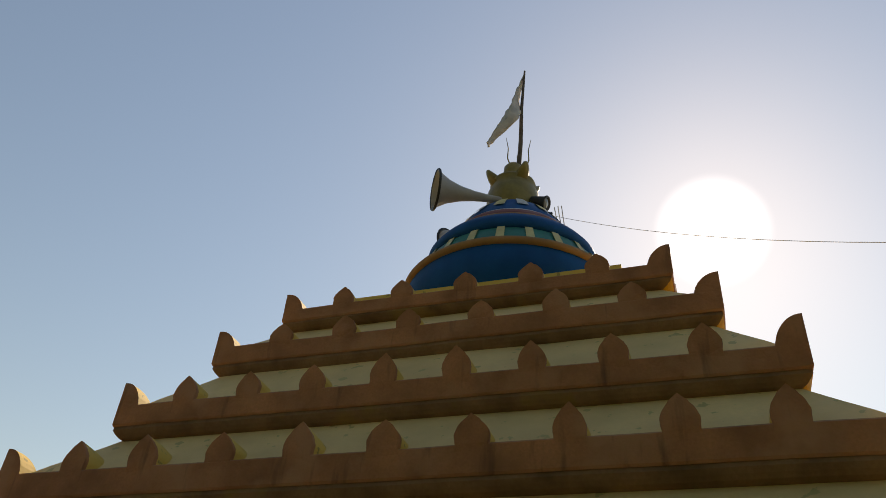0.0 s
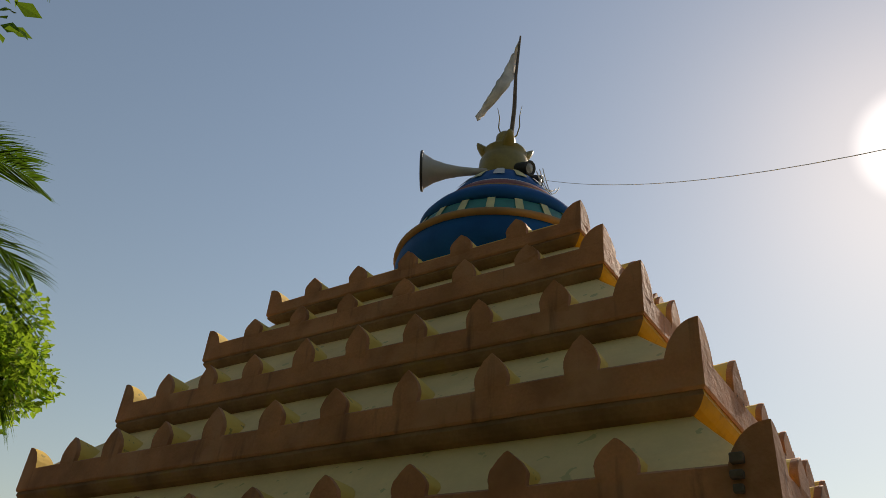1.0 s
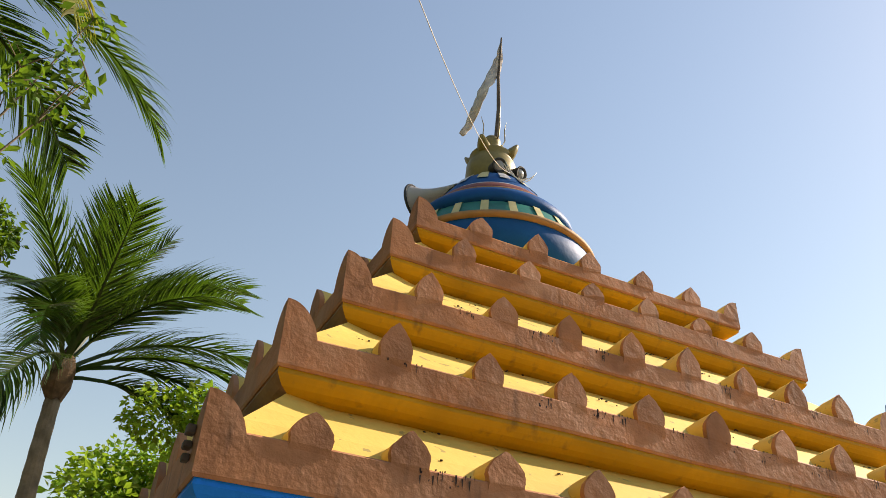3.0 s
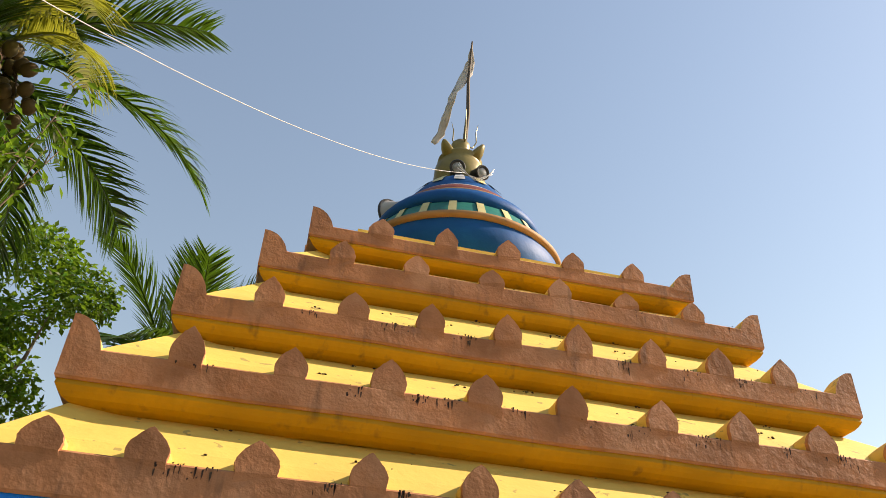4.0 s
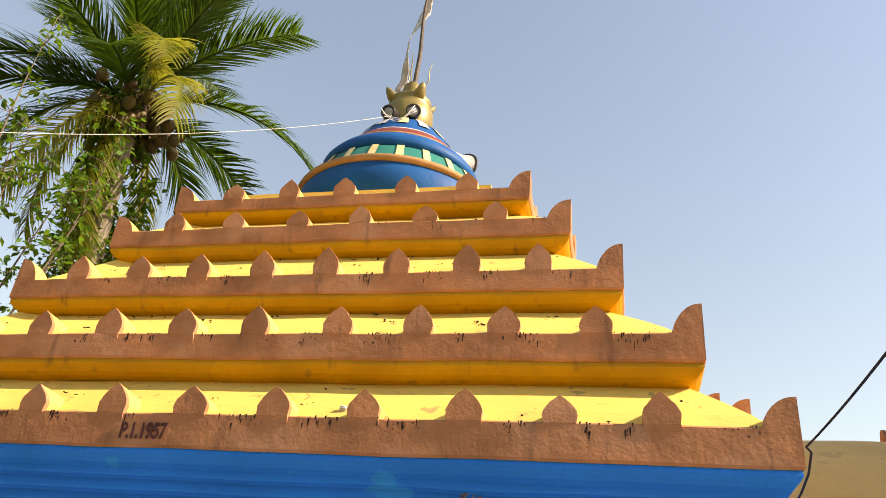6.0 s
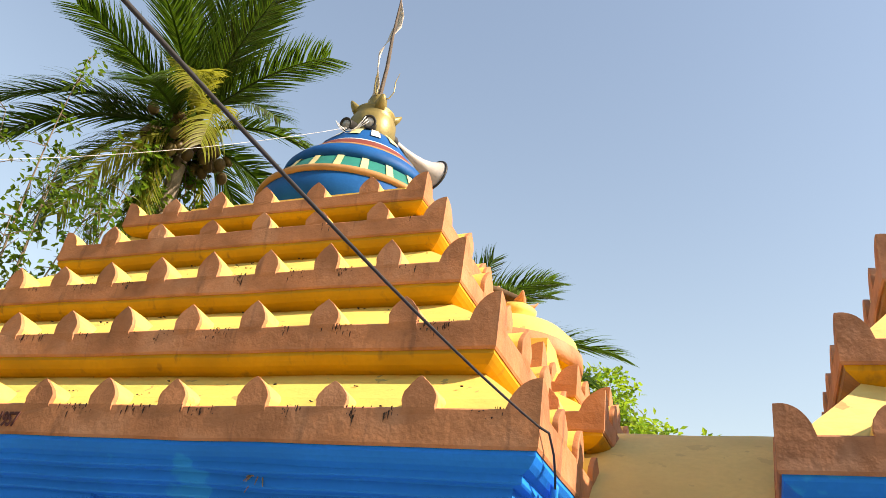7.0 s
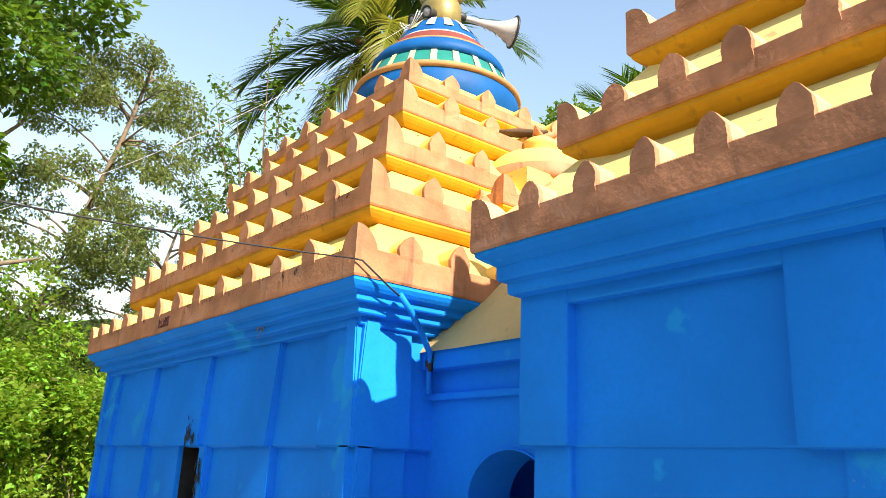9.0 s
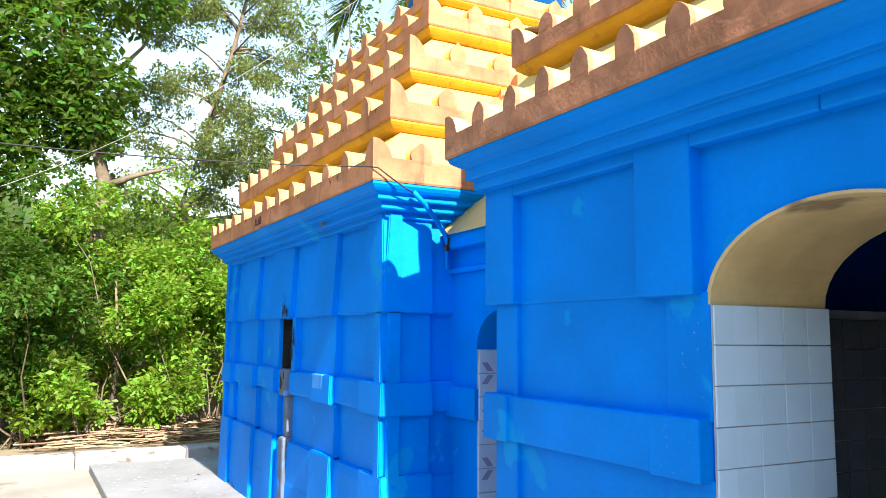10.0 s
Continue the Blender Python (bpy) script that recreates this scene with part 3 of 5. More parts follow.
# cornice under the roof
cx, cy = B_C
prof = [(1.98, 2.370), (2.040, 2.374), (2.048, 2.382), (2.050, 2.425), (2.054, 2.430), (2.076, 2.433), (2.082, 2.44), (2.084, 2.49), (2.086, 2.535), (2.10, 2.548), (2.15, 2.566)]
part("cornice", loft(bmesh.new(), square_rings([(h, h - 0.008, z) for h, z in prof], cx, cy, seed=5.0, amount=0.008)), BLUE, hall, "blue stepped cornice moulding")
for mirror in (False, True):
    def span(a, b):
        return (a, b) if not mirror else (2 * cx - b, 2 * cx - a)
    def slab(name, a, b, y, z0, z1, bev=0.01):
        x0, x1 = span(a, b)
        return part(name, boxed(x0, x1, y, Y0 + 0.01, z0, z1, bevel=bev), BLUE, hall)
    slab("pilaster", 3.318, 3.585, Y0 - 0.066, 1.757, 2.385)
    slab("pilaster", 4.486, 4.795, Y0 - 0.063, 1.752, 2.385)
    slab("panel_head", 3.575, 4.495, Y0 - 0.060, 2.315, 2.385)
    slab("panel", 3.575, 4.495, Y0 - 0.010, 1.754, 2.325)
    slab("panel_head", 4.79, 5.35, Y0 - 0.058, 2.315, 2.385)
    slab("pilaster", 3.375, 3.57, Y0 - 0.030, 1.28, 1.77)
    slab("pilaster", 4.60, 4.833, Y0 - 0.016, 1.28, 1.77)
    slab("belt", 3.335, 4.815, Y0 - 0.055, 1.068, 1.292)
    slab("belt", 3.325, 3.54, Y0 - 0.080, 1.063, 1.298)
    slab("belt", 4.56, 4.822, Y0 - 0.078, 1.063, 1.298)
    slab("pilaster", 3.375, 3.57, Y0 - 0.030, 0.66, 1.075)
    slab("pilaster", 4.60, 4.833, Y0 - 0.016, 0.66, 1.075)
    slab("plinth", 3.33, 4.832, Y0 - 0.075, -0.1, 0.68)
part("pilaster", boxed(3.320, 3.40, Y0 - 0.04, -1.70, 1.758, 2.384, bevel=0.008), BLUE, hall)
part("belt", boxed(3.327, 3.40, Y0 - 0.06, -1.70, 1.065, 1.296, bevel=0.008), BLUE, hall)


def tile_mesh(w, h, d):
    bm = boxed(-w / 2, w / 2, -d, 0, -h / 2, h / 2, bevel=0.003)
    me = bpy.data.meshes.new("tile")
    bm.to_mesh(me)
    bm.free()
    me.materials.append(TILE)
    return me


# tiled jambs of the hall's doorway, and the tiled inner walls
T = 0.15
jamb_tile = tile_mesh(T - 0.003, T - 0.003, 0.009)
rnd = random.Random(4)
for side, sx, turn in (("west", AX0, 90), ("east", AX1, -90)):
    back = part("tiled_jamb", boxed(*((sx - 0.001, sx + 0.006) if turn > 0 else (sx - 0.006, sx + 0.001)), Y0 - 0.010, Y1, 0.02, SPRING), GROUT, hall, "pale glazed tiles on the door jamb")
    for i in range(5):
        for j in range(12):
            y = Y1 - 0.065 - i * 0.142
            z = SPRING - 0.045 - T * (j + 0.5) + 0.045
            if z - T / 2 < 0:
                continue
            wide = 0.1405 / 0.147
            m = pose(sx + (0.006 if turn > 0 else -0.006), max(y, Y0 + 0.02), z, 0, 0, turn) @ Matrix.Diagonal((wide if i < 4 else 0.62, 1, 1, 1))
            if i == 4:
                m = pose(sx + (0.006 if turn > 0 else -0.006), Y0 + 0.04, z, 0, 0, turn) @ Matrix.Diagonal((0.66, 1, 1, 1))
            share("tile", jamb_tile, back, m @ pose(0, 0, 0, rnd.uniform(-0.4, 0.4), 0, rnd.uniform(-0.4, 0.4)))
far = part("tiled_inner_wall", boxed(3.62, 7.08, 1.66, 1.715, 0.02, 1.75), GROUT, hall, "tiled wall inside the dark hall")
for i in range(16):
    for j in range(11):
        share("tile", jamb_tile, far, pose(4.3 + 0.152 * i, 1.658, 0.1 + 0.152 * j))
# darker copy of the wall tile: the unlit room's shade is in its colour
SHADE_TILE = mat("shaded_wall_tile", (0.16, 0.17, 0.19), rough=0.2, spec=0.5, vary=0.05, scale=2, fine=20, bump=0.03, random=0.1)
shade_tile = jamb_tile.copy()
shade_tile.materials.clear()
shade_tile.materials.append(SHADE_TILE)
side_wall = part("tiled_inner_wall", boxed(4.30, 4.36, Y1 + 0.01, 0.9, 0.02, 1.74), GROUT, hall, "tiled wall inside the hall, tiles coloured dark for its shade")
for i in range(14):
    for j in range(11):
        share("tile", shade_tile, side_wall, pose(4.361, Y1 + 0.1 + 0.152 * i, 0.1 + 0.152 * j, 0, 0, 90))

# ---- the low link between shrine and hall ----
link_house = thing("vestibule", "low blue vestibule with curved ochre roof and small arched door", "temple")
arch_wall(link_house, 2.0, 3.36, -1.68, -1.40, 2.20, 2.52, 3.12, 1.51, 1.76, BLUE, BLUE)
part("lintel", boxed(2.08, 3.34, -1.76, -1.5, 2.185, 2.305, bevel=0.012), BLUE, link_house, "projecting blue eave band")
part("string_course", boxed(2.05, 3.34, -1.715, -1.5, 2.02, 2.06, bevel=0.01), BLUE, link_house)
part("belt", boxed(2.1, 2.53, -1.72, -1.5, 1.05, 1.26, bevel=0.01), BLUE, link_house)
bm = bmesh.new()
rows = []
for i in range(15):
    a = math.pi * i / 14
    yy = -0.02 - 1.76 * math.cos(a)
    rows.append([(xx, yy, 2.285 + 1.05 * math.sin(a) ** 1.9 + 0.01 * noise.noise((xx * 2, yy * 2, 1))) for xx in (1.9, 2.2, 2.5, 2.8, 3.1, 3.6, 4.0)])
loft(bm, rows, close=False)
part("curved_roof", bm, OCHRE, link_house, "ochre plastered curved roof", smooth=True)
part("wall", boxed(2.0, 3.36, 1.4, 1.66, -0.1, 2.3), BLUE, link_house)
jamb = part("tiled_jamb", boxed(2.52, 2.528, -1.685, -1.40, 0.02, 1.51), GROUT, link_house, "patterned tiles on the door jamb")
for j in range(10):
    share("tile", jamb_tile, jamb, pose(2.529, -1.61, 1.43 - 0.151 * j, 0, 0, 90))
    share("tile", jamb_tile, jamb, pose(2.529, -1.46, 1.43 - 0.151 * j, 0, 0, 90))
VIOLET = mat("faded_violet_glaze", (0.30, 0.31, 0.46), rough=0.25, vary=0.05, bump=0)
for j in range(0, 10, 2):
    for s in (-1, 1):
        z = 1.355 - 0.151 * j
        bm = bmesh.new()
        vs = [bm.verts.new((2.5395, y, z + dz)) for y, dz in ((-1.665, 0.07 * s), (-1.62, 0.07 * s), (-1.575, 0.012 * s), (-1.62, 0.012 * s))]
        bm.faces.new(vs if s < 0 else vs[::-1])
        part("tile_motif", bm, VIOLET, jamb)
# dark sheet that stands for the shade behind the small door
part("inner_wall", boxed(2.3, 3.36, 1.25, 1.35, 0.0, 2.2), INNER_SHADE, link_house)

# ---- the small spire in front of the shrine ----
spire = thing("small_spire", "small stepped brown and yellow spire with a round cap", "spire")
rows_of = lambda n: spread(0.30, n)
for hx, hy, c, lo, va, ti, nh, nl, n in (
        (1.25, 1.24, (1.16, 0.0), 3.03, 3.14, 3.25, (1.0, 1.0), 3.36, 5),
        (0.90, 1.02, (1.10, 0.0), 3.42, 3.52, 3.63, (0.7, 0.75), 3.80, 4),
        (0.90, 0.85, (1.27, 0.0), 3.36, 3.455, 3.555, (0.7, 0.65), 3.7, 3),
        (0.90, 0.68, (1.43, 0.0), 3.29, 3.385, 3.48, (0.7, 0.5), 3.6, 3)):
    tier(spire, (hx, hy), c, lo, va, ti, nh, nl, rows_of(n), A_MATS, int(lo * 100), width=0.07, faces="se", band=0.06)
SC = (1.56, -0.22)
part("core", boxed(0.9, 1.95, -0.75, 0.72, 3.3, 3.78), YELLOW, spire)
part("cap_underside", lathe(bmesh.new(), [(0.30, 3.62), (0.36, 3.70), (0.455, 3.765), (0.47, 3.78)], 40, SC, caps=(False, False)), AMBER, spire, smooth=True)
part("cap_rim", lathe(bmesh.new(), [(0.45, 3.762), (0.488, 3.772), (0.495, 3.82), (0.488, 3.885), (0.45, 3.912)], 40, SC, caps=(False, False)), BROWN, spire, "brown rim of the round cap", smooth=True)
part("cap", lathe(bmesh.new(), [(0.47, 3.895), (0.445, 3.97), (0.36, 4.05), (0.23, 4.105), (0.12, 4.125), (0.10, 4.15), (0.14, 4.19), (0.145, 4.235), (0.09, 4.275), (0.03, 4.285)], 40, SC), YELLOW, spire, "round yellow cap", smooth=True)
for k in range(4):
    bm = bmesh.new()
    loft(bm, [[(r, w * math.cos(a), z + h * math.sin(a)) for a in [i * math.pi / 3 for i in range(6)]] for r, w, z, h in
              ((0.05, 0.05, 4.27, 0.02), (0.09, 0.045, 4.28, 0.02), (0.13, 0.026, 4.30, 0.016), (0.155, 0.008, 4.33, 0.007))], caps=(True, True))
    bmesh.ops.transform(bm, matrix=Matrix.Translation((*SC, 0)) @ pose(0, 0, 0, 0, 0, 90 * k + 30), verts=bm.verts[:])
    part("horn", bm, BROWN, spire, smooth=True)

# a fallen palm sheath caught on the cap
bm = tube(bmesh.new(), [(1.24, -0.52, 4.36), (1.33, -0.44, 4.345), (1.43, -0.35, 4.325), (1.53, -0.27, 4.32), (1.62, -0.20, 4.35)], [0.012, 0.045, 0.055, 0.05, 0.015], 8)
for v in bm.verts:
    v.co.z = 4.335 + (v.co.z - 4.335) * 0.6 + 0.02 * noise.noise(v.co * 9)
tagged(link("palm_sheath", bm, FIBRE, None, True), "dry brown palm sheath fallen on the small spire", "litter")

# ---- things on the dome ----
flag_pole = thing("flag_pole", "thin leaning flag pole with a frayed pale pennant and trident", "flag", at=(0, 0, 0))
base, tip = Vector((-0.065, -0.09, 6.62)), Vector((-0.035, -0.135, 7.99))
bm = bmesh.new()
tube(bm, [base, base.lerp(tip, 0.3) + Vector((0.012, 0, 0)), base.lerp(tip, 0.6) + Vector((-0.008, 0.006, 0)), tip], [0.022, 0.02, 0.016, 0.009])
part("pole", bm, IRON, flag_pole)
bm = bmesh.new()
rnd = random.Random(8)
prev = None
for i in range(23):
    f = i / 22
    top = tip.lerp(base, 0.03) + Vector((-0.30, 0.26, -1.15)) * f + Vector((0, 0, -0.05 * math.sin(math.pi * f)))
    wid = 0.20 * math.sin(math.pi * (0.10 + 0.90 * (1 - f) ** 1.2)) * (1 - 0.35 * f) + 0.015
    low = top + Vector((0.035, -0.03, -1)).normalized() * -wid * 0.15 + Vector((0.42, -0.34, -0.55)) * wid
    wave = Vector((0.03, 0.04, 0)) * math.sin(f * 9)
    row = [bm.verts.new(top.lerp(low, g) + wave * (0.4 + g) + Vector([rnd.uniform(-0.008, 0.008) for _ in range(3)]) * (1 if g in (0, 1) else 0.3)) for g in (0, 0.33, 0.67, 1)]
    if prev:
        for a, b, c, d in zip(prev, prev[1:], row[1:], row):
            bm.faces.new((a, b, c, d))
    prev = row
flag = part("pennant", bm, CLOTH, flag_pole, "frayed sun-bleached cloth pennant", smooth=True)
sol = flag.modifiers.new("thick", "SOLIDIFY")
sol.thickness = 0.004
bm = bmesh.new()
for a, b in ((0, 0.13), (120, 0.12), (240, 0.10)):
    d = Vector((math.cos(radians(a + 20)), math.sin(radians(a + 20)), 0))
    tube(bm, [base + Vector((0, 0, 0.02)), base + d * b * 0.7 + Vector((0, 0, 0.03)), base + d * b + Vector((0, 0, 0.12)), base + d * b * 0.95 + Vector((0, 0, 0.24)), base + d * (b + 0.02) + Vector((0, 0, 0.36))],
         [0.007, 0.007, 0.006, 0.005, 0.002], 6)
part("trident", bm, GOLD, flag_pole, "thin bent trident prongs")


def horn_speaker(mouth, root, label, size=0.9):
    """A horn loudspeaker: driver, long throat and a flared bell with a rim."""
    sp = thing("loudspeaker", label, "loudspeaker")
    axis = (Vector(mouth) - Vector(root))
    ln = axis.length
    m = Matrix.Translation(root) @ axis.to_track_quat("Z", "Y").to_matrix().to_4x4()
    def add(name, prof, material, lab="", n=28):
        bm = lathe(bmesh.new(), [(r * size, z) for r, z in prof], n, caps=(False, False))
        bmesh.ops.transform(bm, matrix=m, verts=bm.verts[:])
        return part(name, bm, material, sp, lab, smooth=True)
    outer = [(0.032, 0.0), (0.036, 0.25 * ln), (0.048, 0.45 * ln), (0.072, 0.65 * ln), (0.112, 0.83 * ln), (0.165, 0.96 * ln), (0.19, ln)]
    add("bell", outer + [(0.185, ln * 1.005)] + [(r - 0.008, z) for r, z in outer[::-1]], SPEAKER, "grey flared horn bell")
    add("bell_rim", [(0.185, ln - 0.012), (0.198, ln - 0.010), (0.202, ln), (0.196, ln + 0.010), (0.184, ln + 0.006)], DARK)
    add("driver", [(0.0, -0.12), (0.048, -0.12), (0.056, -0.10), (0.056, -0.02), (0.045, 0.0), (0.03, 0.02)], DARK, "dark round driver unit")
    return sp


horn_speaker((-0.57, 0.48, 6.13), (-0.25, -0.03, 6.16), "grey metal horn loudspeaker fixed to the dome's finial")
horn_speaker((0.29, 0.64, 6.20), (0.08, 0.13, 6.25), "grey metal horn loudspeaker with dark rim beside the gold finial")


def flood_lamp(at, aim, label):
    lamp = thing("flood_lamp", label, "lamp", group="lamps on the dome")
    m = Matrix.Translation(at) @ Vector(aim).to_track_quat("Z", "Y").to_matrix().to_4x4()
    for name, prof, material in (("housing", [(0.0, -0.15), (0.04, -0.15), (0.055, -0.12), (0.060, 0.0), (0.068, 0.012), (0.062, 0.02), (0.044, 0.008)], DARK),
                                 ("lens", [(0.045, 0.006), (0.036, 0.012), (0.02, 0.017), (0.0005, 0.019)], GLASS)):
        bm = lathe(bmesh.new(), prof, 24, caps=(False, False))
        bmesh.ops.transform(bm, matrix=m, verts=bm.verts[:])
        part(name, bm, material, lamp, smooth=True)
    bm = bmesh.new()
    p = Vector(at)
    tube(bm, [p + Vector((0, 0.05, -0.02)), p + Vector((0, 0.09, -0.09)), p + Vector((0, 0.12, -0.12))], 0.012, 6)
    part("bracket", bm, DARK, lamp)
    return lamp


flood_lamp((-0.18, -0.35, 6.13), (-0.12, -0.9, -0.35), "small round flood lamp with grey housing on the dome")
flood_lamp((0.04, -0.33, 6.14), (0.35, -0.9, -0.3), "small round flood lamp with grey housing on the dome")


def wire(name, pts, r, material, label, category="cable"):
    bm = tube(bmesh.new(), pts, r, 6)
    ob = link(name, bm, material, None, True)
    return tagged(ob, label, category)


def slack(a, heading, slope, curve, reach, n=60):
    """A hanging line from a: its heading, its slope at the start and its curve."""
    us = [reach * i / n for i in range(n + 1)]
    return [Vector(a) + Vector((u * math.cos(heading), u * math.sin(heading), slope * u + curve * u * u)) for u in us]


wire("twine", slack((-0.12, -0.42, 6.028), -2.19, -0.7895, 0.0479, 13.2), 0.0019, ROPE, "thin white twine stretched from the dome to a tree", "twine")
bm = bmesh.new()
rnd = random.Random(3)
for k in range(3):
    pts = [(-0.2 + 0.3 * i / 9, -0.43 - 0.03 * k, 6.06 - (0.07 + 0.04 * k) * math.sin(math.pi * i / 9) + rnd.uniform(-0.006, 0.006)) for i in range(10)]
    tube(bm, pts, 0.0042, 5)
tagged(link("tangled_wire", bm, ROPE, None, True), "tangled pale wire looped between the lamps", "cable")
wire("power_cable", slack((2.40, -2.42, 2.661), -1.593, -0.0979, 0.0242, 12.8), 0.0042, CABLE, "black power cable hung from the roof corner")
wire("drop_cable", [(2.40, -2.42, 2.661), (2.425, -2.37, 2.655), (2.425, -2.28, 2.60), (2.41, -2.18, 2.55), (2.39, -2.09, 2.515)], 0.005, CABLE, "black cable bent round the roof corner")
wire("conduit_pipe", [(2.39, -2.10, 2.53), (2.36, -2.0, 2.46), (2.31, -1.88, 2.36), (2.27, -1.79, 2.27), (2.25, -1.775, 2.20), (2.25, -1.77, 2.05)], 0.017, BLUE, "bent blue painted conduit pipe on the wall", "pipe")
wire("rag", [(2.262, -1.78, 2.26), (2.25, -1.775, 2.22), (2.252, -1.772, 2.17)], [0.021, 0.024, 0.019], DARK, "dark tape wound round the conduit", "tape")
bm = bmesh.new()
box(bm, -2.425, -2.397, -2.31, -2.27, 2.735, 2.765, bevel=0.004)
box(bm, -2.425, -2.397, -2.305, -2.265, 2.69, 2.715, bevel=0.006)
box(bm, -2.42, -2.397, -2.30, -2.27, 2.65, 2.675, bevel=0.004)
tagged(link("cable_clamp", bm, IRON), "small grey metal cable clamp on the fascia", "clamp")

# the date scratched into the fascia
cu = bpy.data.curves.new("date", "FONT")
cu.body, cu.size, cu.extrude, cu.space_character = "P.1.1957", 0.098, 0.002, 0.95
cu.offset = 0.0025
txt = new("date_writing", cu)
txt.matrix_world = pose(-0.435, -2.3985, 2.625, 90, 0, 0) @ Matrix.Diagonal((0.72, 1, 1, 1))
cu.materials.append(mat("dark_red_lettering", (0.10, 0.035, 0.03), rough=0.8, vary=0.2, scale=30, fine=90, bump=0))
tagged(txt, "dark red date lettering on the brown fascia", "writing")


# ---- ground ----
bm = bmesh.new()
bmesh.ops.create_grid(bm, x_segments=90, y_segments=90, size=1)
for v in bm.verts:
    x, y = v.co.x, v.co.y
    v.co.x, v.co.y = 18 * x + 480 * x ** 7, 18 * y + 480 * y ** 7
    v.co.z = -0.12 + (0.03 * noise.noise((v.co.x * 0.8, v.co.y * 0.8, 0)) if v.co.x < -5 or v.co.y > 4 or v.co.y < -9 else 0)
tagged(link("ground", bm, DIRT, None, True), "dry bare earth yard", "ground", kind="structure")
pave = link("pavement", boxed(-3.75, 9.0, -3.46, 3.4, -0.2, 0.0, bevel=0.012), CONCRETE)
tagged(pave, "grey cement paving round the shrine", "pavement", kind="structure")
bm = bmesh.new()
rnd = random.Random(6)
for i in range(60):
    x, y = rnd.uniform(-3.6, -0.5), rnd.uniform(-3.4, -2.4)
    r = rnd.uniform(0.012, 0.035)
    bm.faces.new([bm.verts.new((x + r * (1 + 0.3 * rnd.random()) * math.cos(a), y + r * 0.6 * math.sin(a), 0.0035)) for a in [k * math.pi / 4 for k in range(8)]])
tagged(link("lime_spots", bm, KERB), "scattered white lime spots on the paving", "spots", kind="stuff")
tagged(link("yard_floor", boxed(-4.0, 12.0, -9.0, -3.46, -0.3, -0.095), mat("worn_yard_cement", (0.37, 0.33, 0.265), rough=0.9, vary=0.14, scale=1.1, fine=30, bump=0.5,
       second=(0.25, 0.21, 0.15), patch=0.02, patch_scale=2.0)), "worn cement yard", "ground", kind="structure")
for k in range(9):
    y0 = -9.0 + k * 1.35
    o = link("kerb", boxed(-4.42, -4.08, y0, y0 + 1.345, -0.25, 0.075 + 0.008 * (k % 3), bevel=0.025), KERB)
    tagged(o, "whitewashed weathered kerb", "kerb", kind="structure")


# ---- plants ----
def leaf_cloud(name, centres, count, size, material, parent, seed, label="", droop=0.3, flat=0.6, squash=0.8):
    """Many small folded leaves in clumps. centres: (x, y, z, radius)."""
    rs = np.random.RandomState(seed)
    cs = np.array(centres, float)
    pick = rs.choice(len(cs), count, p=cs[:, 3] ** 2 / (cs[:, 3] ** 2).sum())
    d = rs.normal(size=(count, 3))
    d /= np.linalg.norm(d, axis=1)[:, None]
    rad = rs.uniform(0.25, 1.0, count) ** 0.55
    p = cs[pick, :3] + d * (cs[pick, 3] * rad)[:, None] * np.array([1, 1, squash])
    ax = rs.normal(size=(count, 3)) * np.array([1, 1, flat]) + d * 0.5
    ax[:, 2] -= droop
    ax /= np.linalg.norm(ax, axis=1)[:, None]
    side = np.cross(ax, rs.normal(size=(count, 3)) * 0.6 + np.array([0, 0, 1.0]))
    side /= np.linalg.norm(side, axis=1)[:, None]
    nrm = np.cross(side, ax)
    ln = size * rs.uniform(0.6, 1.35, count)[:, None]
    w = ln * 0.27
    verts = np.stack([p, p + ax * ln * 0.5 + side * w + nrm * w * 0.25, p + ax * ln, p + ax * ln * 0.5 - side * w + nrm * w * 0.25], 1).reshape(-1, 3)
    i = np.arange(count)[:, None] * 4
    faces = np.concatenate([i + np.array([0, 1, 2]), i + np.array([0, 2, 3])], 0)
    me = bpy.data.meshes.new(name)
    me.from_pydata(verts.tolist(), [], faces.tolist())
    me.materials.append(material)
    ob = new(name, me)
    ob.parent = parent
    return tagged(ob, label)


def tree(name, label, at, trunk_pts, trunk_r, limbs, clumps, count, size, leaf, seed, category="tree", squash=0.8, droop=0.3):
    t = thing(name, label, category)
    bm = bmesh.new()
    n = len(trunk_pts)
    tube(bm, trunk_pts, [trunk_r * (1 - 0.6 * i / (n - 1)) for i in range(n)], 10)
    part("trunk", bm, BARK, t, smooth=True)
    rnd = random.Random(seed)
    for a, b in limbs:
        a, b = Vector(a), Vector(b)
        bm = bmesh.new()
        pts = [a.lerp(b, f) + Vector([rnd.uniform(-1, 1) * 0.05 * (b - a).length for _ in range(3)]) * (f > 0) * (f < 1) for f in (0, 0.25, 0.5, 0.75, 1)]
        r = trunk_r * 0.42
        tube(bm, pts, [r, r * 0.8, r * 0.6, r * 0.4, r * 0.15], 7)
        part("limb", bm, BARK, t, smooth=True)
    leaf_cloud("crown", clumps, count, size, leaf, t, seed, squash=squash, droop=droop)
    return t


def scatter(c, spreads, n, r0, r1, seed):
    rnd = random.Random(seed)
    return [(c[0] + rnd.gauss(0, spreads[0]), c[1] + rnd.gauss(0, spreads[1]), c[2] + rnd.gauss(0, spreads[2]), rnd.uniform(r0, r1)) for _ in range(n)]


